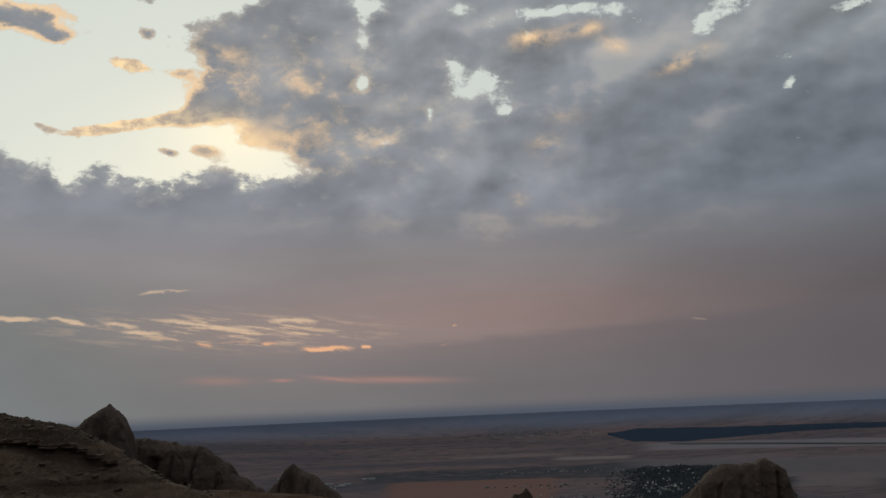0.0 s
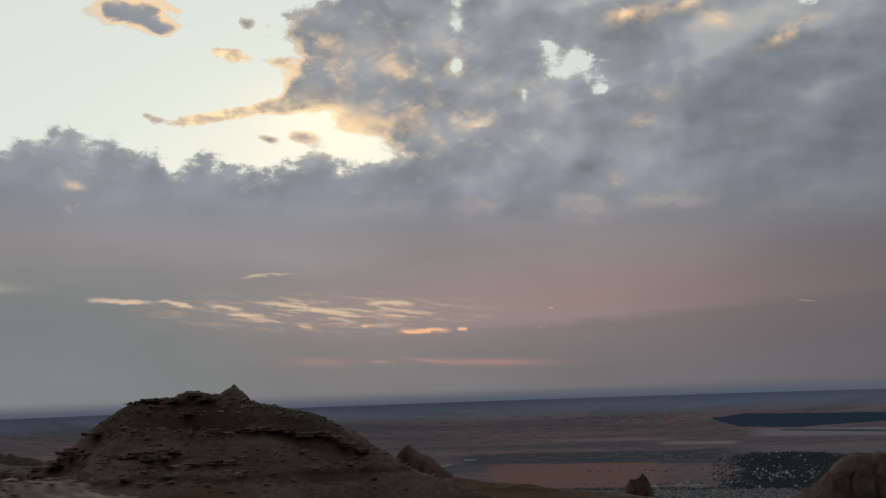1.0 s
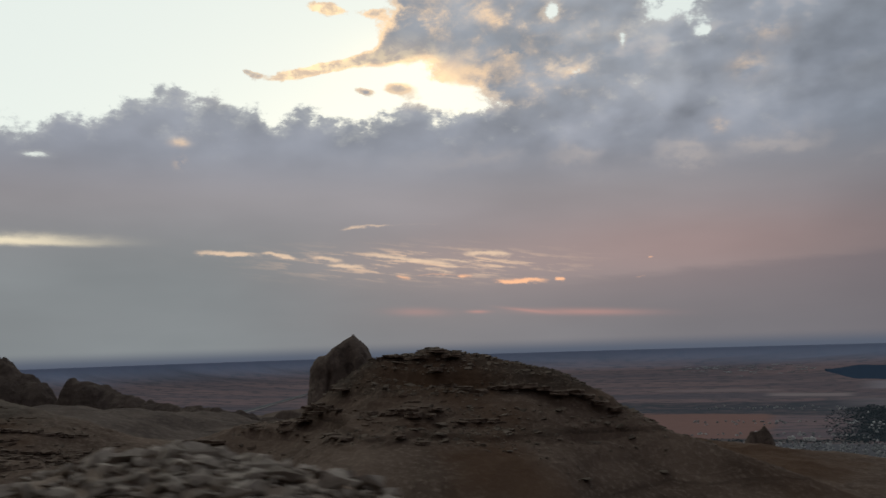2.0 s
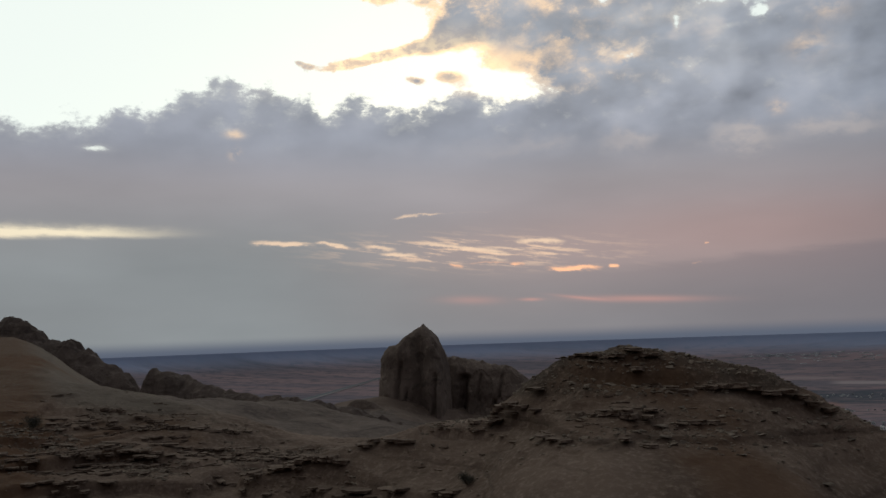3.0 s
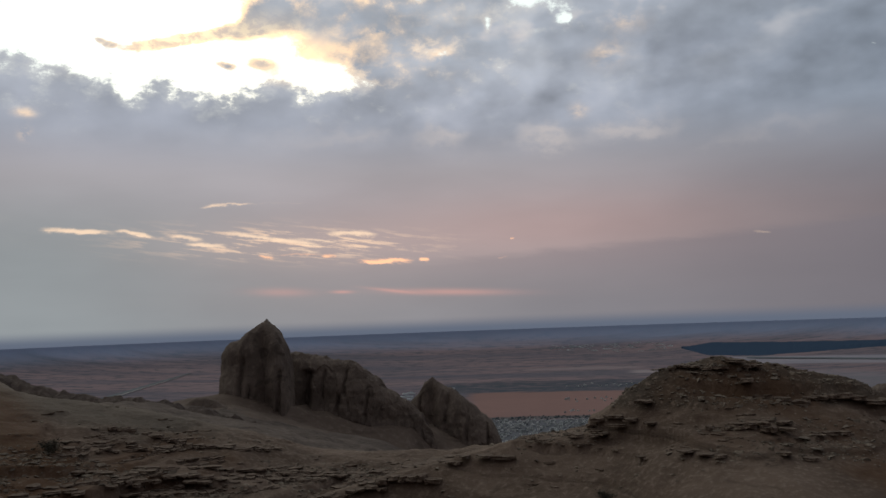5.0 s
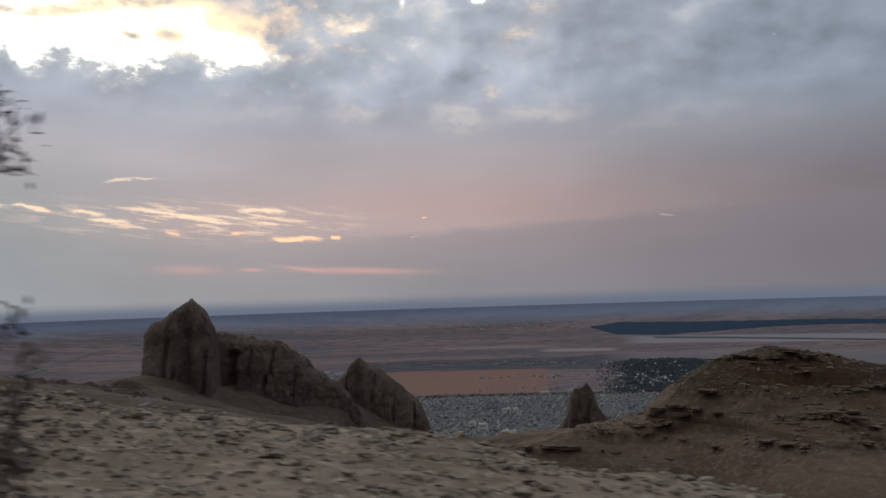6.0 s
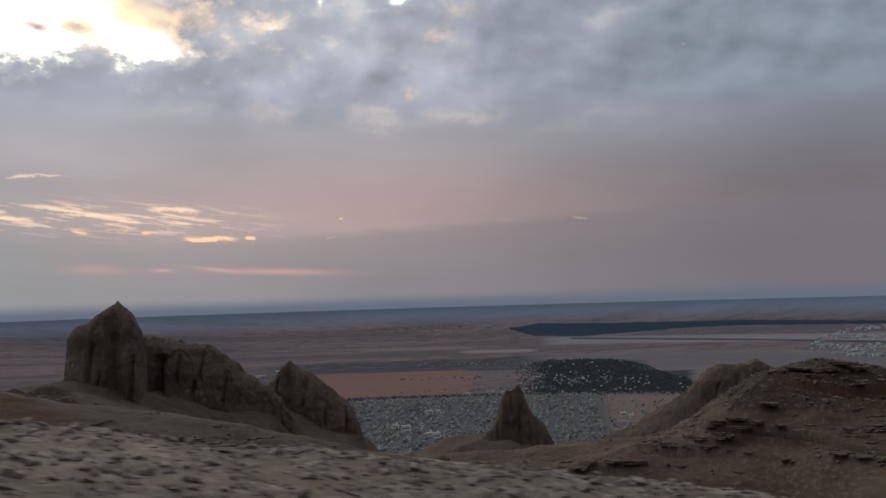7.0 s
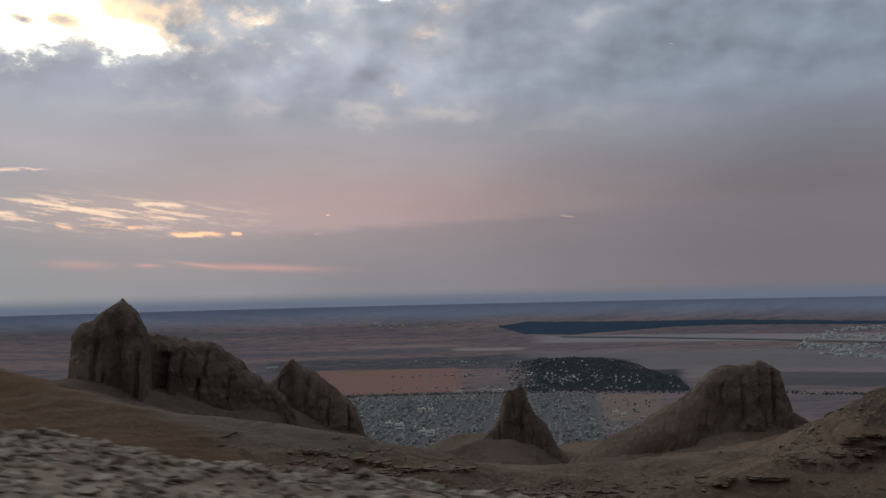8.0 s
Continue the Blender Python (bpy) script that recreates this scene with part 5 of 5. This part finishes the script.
def boxes(name, spots, mat, label, category):
    """Many small flat-roofed houses in one mesh: x, y, z, width, depth, height, turn."""
    vs, fs, n = [], [], 0
    unit = np.array([(x, y, z) for z in (0, 1) for x, y in ((-0.5, -0.5), (0.5, -0.5), (0.5, 0.5), (-0.5, 0.5))])
    quads = np.array([(4, 5, 6, 7), (0, 1, 5, 4), (1, 2, 6, 5), (2, 3, 7, 6), (3, 0, 4, 7)])
    for x, y, z, w, d, h, turn in spots:
        c, s = math.cos(turn), math.sin(turn)
        for k, (fw, fd, fh, lift) in enumerate(((1, 1, 1, 0), (0.5, 0.6, 0.4, 1))):
            v = unit * (w * fw, d * fd, h * fh) + (0.12 * w * k, 0, h * lift)
            v = np.stack([v[:, 0] * c - v[:, 1] * s + x, v[:, 0] * s + v[:, 1] * c + y, v[:, 2] + z], 1)
            vs.append(v)
            fs.append(quads + n)
            n += 8
    ob = new(name, mesh_from(name, np.concatenate(vs), np.concatenate(fs), mat))
    return tagged(ob, label, category, kind="stuff")


def plain_at(x, y):
    return float(plain_z(np.array(math.hypot(x - EYE.x, y))))


town_turn = radians(-14)
spots = []
c0, c1 = math.cos(town_turn), math.sin(town_turn)
for i in range(-75, 100):
    for j in range(-10, 80):
        u, v = i * 12.0 + (4 if i % 3 == 0 else 0), 1560 + j * 15.0
        if (i % 5 == 0 and rng.random() < 0.8) or (j % 9 == 4 and rng.random() < 0.7) or rng.random() < 0.16:
            continue
        x, y = EYE.x + u * c0 - v * c1 + rng.uniform(-4, 4), u * c1 + v * c0 + rng.uniform(-4, 4)
        a, d = math.degrees(math.atan2(x - EYE.x, y)), math.degrees(math.atan2(DROP, math.hypot(x - EYE.x, y)))
        if -3 < a < 20.5 - max(0, d - 7.3) * 1.6 and 6.68 < d < 10.9:
            if a > 15.2 + max(0.0, d - 7.8) * 3 and d < 8.5 and rng.random() < 0.85:
                continue
            spots.append((x, y, plain_at(x, y) + 1.0, rng.uniform(4, 7.5), rng.uniform(4, 6.5), rng.choice((2.2, 2.6, 3, 4.5)), town_turn + rng.choice((0, 1.57))))
boxes("town_houses", spots, HOUSE, "rows of small grey flat-roofed houses filling the town", "houses")


def block(name, label, az_, dep, w, d, h):
    """A larger pale building with a parapet and a stair head."""
    p = on_plain(az_, dep, 0.5)
    ob = empty(name, p.x, p.y, p.z, -14)
    part("wall", box_bm((w, d, h), (0, 0, h / 2)), WHITE_HOUSE, ob)
    part("roof", box_bm((w + 0.8, d + 0.8, 0.8), (0, 0, h + 0.4)), CONCRETE, ob)
    part("stair_head", box_bm((w * 0.25, d * 0.4, 3), (w * 0.2, 0, h + 2.3)), WHITE_HOUSE, ob)
    for k in range(-2, 3):
        part("window", box_bm((w * 0.11, 0.3, h * 0.3), (k * w * 0.18, -d / 2 - 0.1, h * 0.6)), INK, ob)
    return tagged(ob, label, "building", "large town buildings")


for a, d, w, dd, h in ((2.3, 8.45, 14, 10, 9), (2.95, 8.6, 18, 12, 10), (4.35, 9.0, 12, 10, 8), (4.8, 9.12, 16, 10, 10), (4.6, 7.6, 20, 10, 7), (5.2, 7.62, 12, 9, 7),
                       (16.9, 8.0, 14, 10, 8), (17.4, 8.1, 10, 10, 7), (9.8, 6.5, 30, 10, 6), (8.8, 6.45, 18, 10, 6), (7.2, 6.55, 26, 9, 6)):
    block("town_building", "larger white flat-roofed town building", a, d, w, dd, h)

# trees and houses of the village
clump = stone_mesh("clump", 91, 0.8, FAR_LEAF)
trees, houses, white = [], [], []
while len(trees) < 9000:
    a, d = rng.uniform(9.5, 22.0), rng.uniform(4.3, 6.5)
    edge_far = float(np.interp(a, [9.5, 11.1, 13.1, 16.7, 18.4, 19.7, 21.3, 22.0], [5.4, 4.75, 4.45, 4.42, 4.72, 5.22, 5.7, 6.4]))
    hole = 0.6 * noise.noise(Vector((a * 0.7, d * 2.2, 3))) + 0.45 * noise.noise(Vector((a * 2.0, d * 6, 5)))
    if d < edge_far + 0.12 * noise.noise(Vector((a * 1.5, 0, 8))) or hole > 0.26 + 0.1 * min(a - 11.5, 3.0) or rng.random() > (a - 10.4) / 3:
        continue
    p = on_plain(a, d)
    built = math.exp(-(((d - 5.72) / 0.28) ** 2)) * (a < 18) * 0.05 + 0.006
    if rng.random() < built:
        (white if rng.random() < 0.35 else houses).append((p.x, p.y, p.z, rng.uniform(4, 9), rng.uniform(3, 5), rng.uniform(3, 4.5), rng.uniform(-0.4, 0.4)))
    else:
        trees.append((p.x, p.y, p.z + 1.0, rng.uniform(3, 6), rng.uniform(0, 6), 0.0))
for _ in range(120):
    a, d = rng.uniform(3.0, 12.5), rng.choice((4.62, 5.45, 6.2)) + rng.gauss(0, 0.06)
    p = on_plain(a, d)
    houses.append((p.x, p.y, p.z, rng.uniform(4, 9), rng.uniform(4, 6), rng.uniform(2, 4), rng.uniform(0, 3)))
for _ in range(900):
    a, d = rng.uniform(-2, 40), 6.55 + rng.gauss(0, 0.05)
    p = on_plain(a, d)
    trees.append((p.x, p.y, p.z + 1.0, rng.uniform(3, 6), rng.uniform(0, 6), 0.0))
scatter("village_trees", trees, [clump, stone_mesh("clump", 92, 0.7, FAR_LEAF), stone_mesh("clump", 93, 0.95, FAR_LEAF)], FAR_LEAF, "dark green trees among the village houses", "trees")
boxes("white_village_houses", white, WHITE_HOUSE, "bright white houses among the village trees", "houses")
boxes("village_houses", houses, HOUSE, "grey houses scattered round the village and fields", "houses")

spots = []
while len(spots) < 1700:
    a, d = rng.uniform(27.5, 44), rng.uniform(2.5, 4.6)
    top = float(np.interp(a, [27.5, 28.5, 30.0, 31.5, 33.6, 44], [4.0, 3.6, 3.0, 2.7, 2.55, 2.5]))
    low = float(np.interp(a, [27.5, 30.7, 33.3, 44], [3.9, 4.4, 4.5, 4.6]))
    if not top < d < low or noise.noise(Vector((a * 0.9, d * 3.5, 0))) < -0.12 or abs(d - 3.45) < 0.05:
        continue
    p = on_plain(a, d)
    spots.append((p.x, p.y, p.z, rng.uniform(6, 18), rng.uniform(6, 10), rng.uniform(2.5, 5), rng.uniform(-0.3, 0.3)))
for _ in range(90):
    a, d = rng.uniform(2.5, 10.0), 2.22 + rng.gauss(0, 0.12)
    p = on_plain(a, d)
    spots.append((p.x, p.y, p.z, rng.uniform(10, 34), rng.uniform(6, 10), rng.uniform(1, 2), 0.0))
for a, d in ((-6.9, 5.0), (-6.6, 5.15), (-6.75, 4.8), (-5.6, 4.9), (-5.9, 5.0), (-9.5, 4.3), (-4.2, 4.6)):
    p = on_plain(a, d)
    spots.append((p.x, p.y, p.z, 46, 12, 5, 0.3))
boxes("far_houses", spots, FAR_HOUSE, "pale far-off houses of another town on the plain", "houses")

# palm plantation: a dark belt with a ragged top
verts, faces, n = [], [], 150
for i in range(n + 1):
    a = 10.6 + (44 - 10.6) * i / n
    far_d = float(np.interp(a, [10.6, 12.3, 18, 25.2, 32, 44], [2.42, 2.12, 2.2, 2.2, 2.36, 2.3])) + 0.03 * noise.noise(Vector((a * 1.3, 0, 4)))
    near_d = float(np.interp(a, [10.6, 12.2, 15.1, 18.3, 21.8, 25.2, 32, 44], [2.46, 2.92, 3.0, 2.81, 2.58, 2.5, 2.52, 2.5])) + 0.03 * noise.noise(Vector((a * 2.0, 0, 9)))
    for k in range(5):
        p = on_plain(a, near_d + (far_d - near_d) * k / 4)
        verts.append((p.x, p.y, p.z + (0 if k in (0, 4) else rng.uniform(6, 9))))
for i in range(n):
    for k in range(4):
        o = i * 5 + k
        faces.append((o, o + 5, o + 6, o + 1))
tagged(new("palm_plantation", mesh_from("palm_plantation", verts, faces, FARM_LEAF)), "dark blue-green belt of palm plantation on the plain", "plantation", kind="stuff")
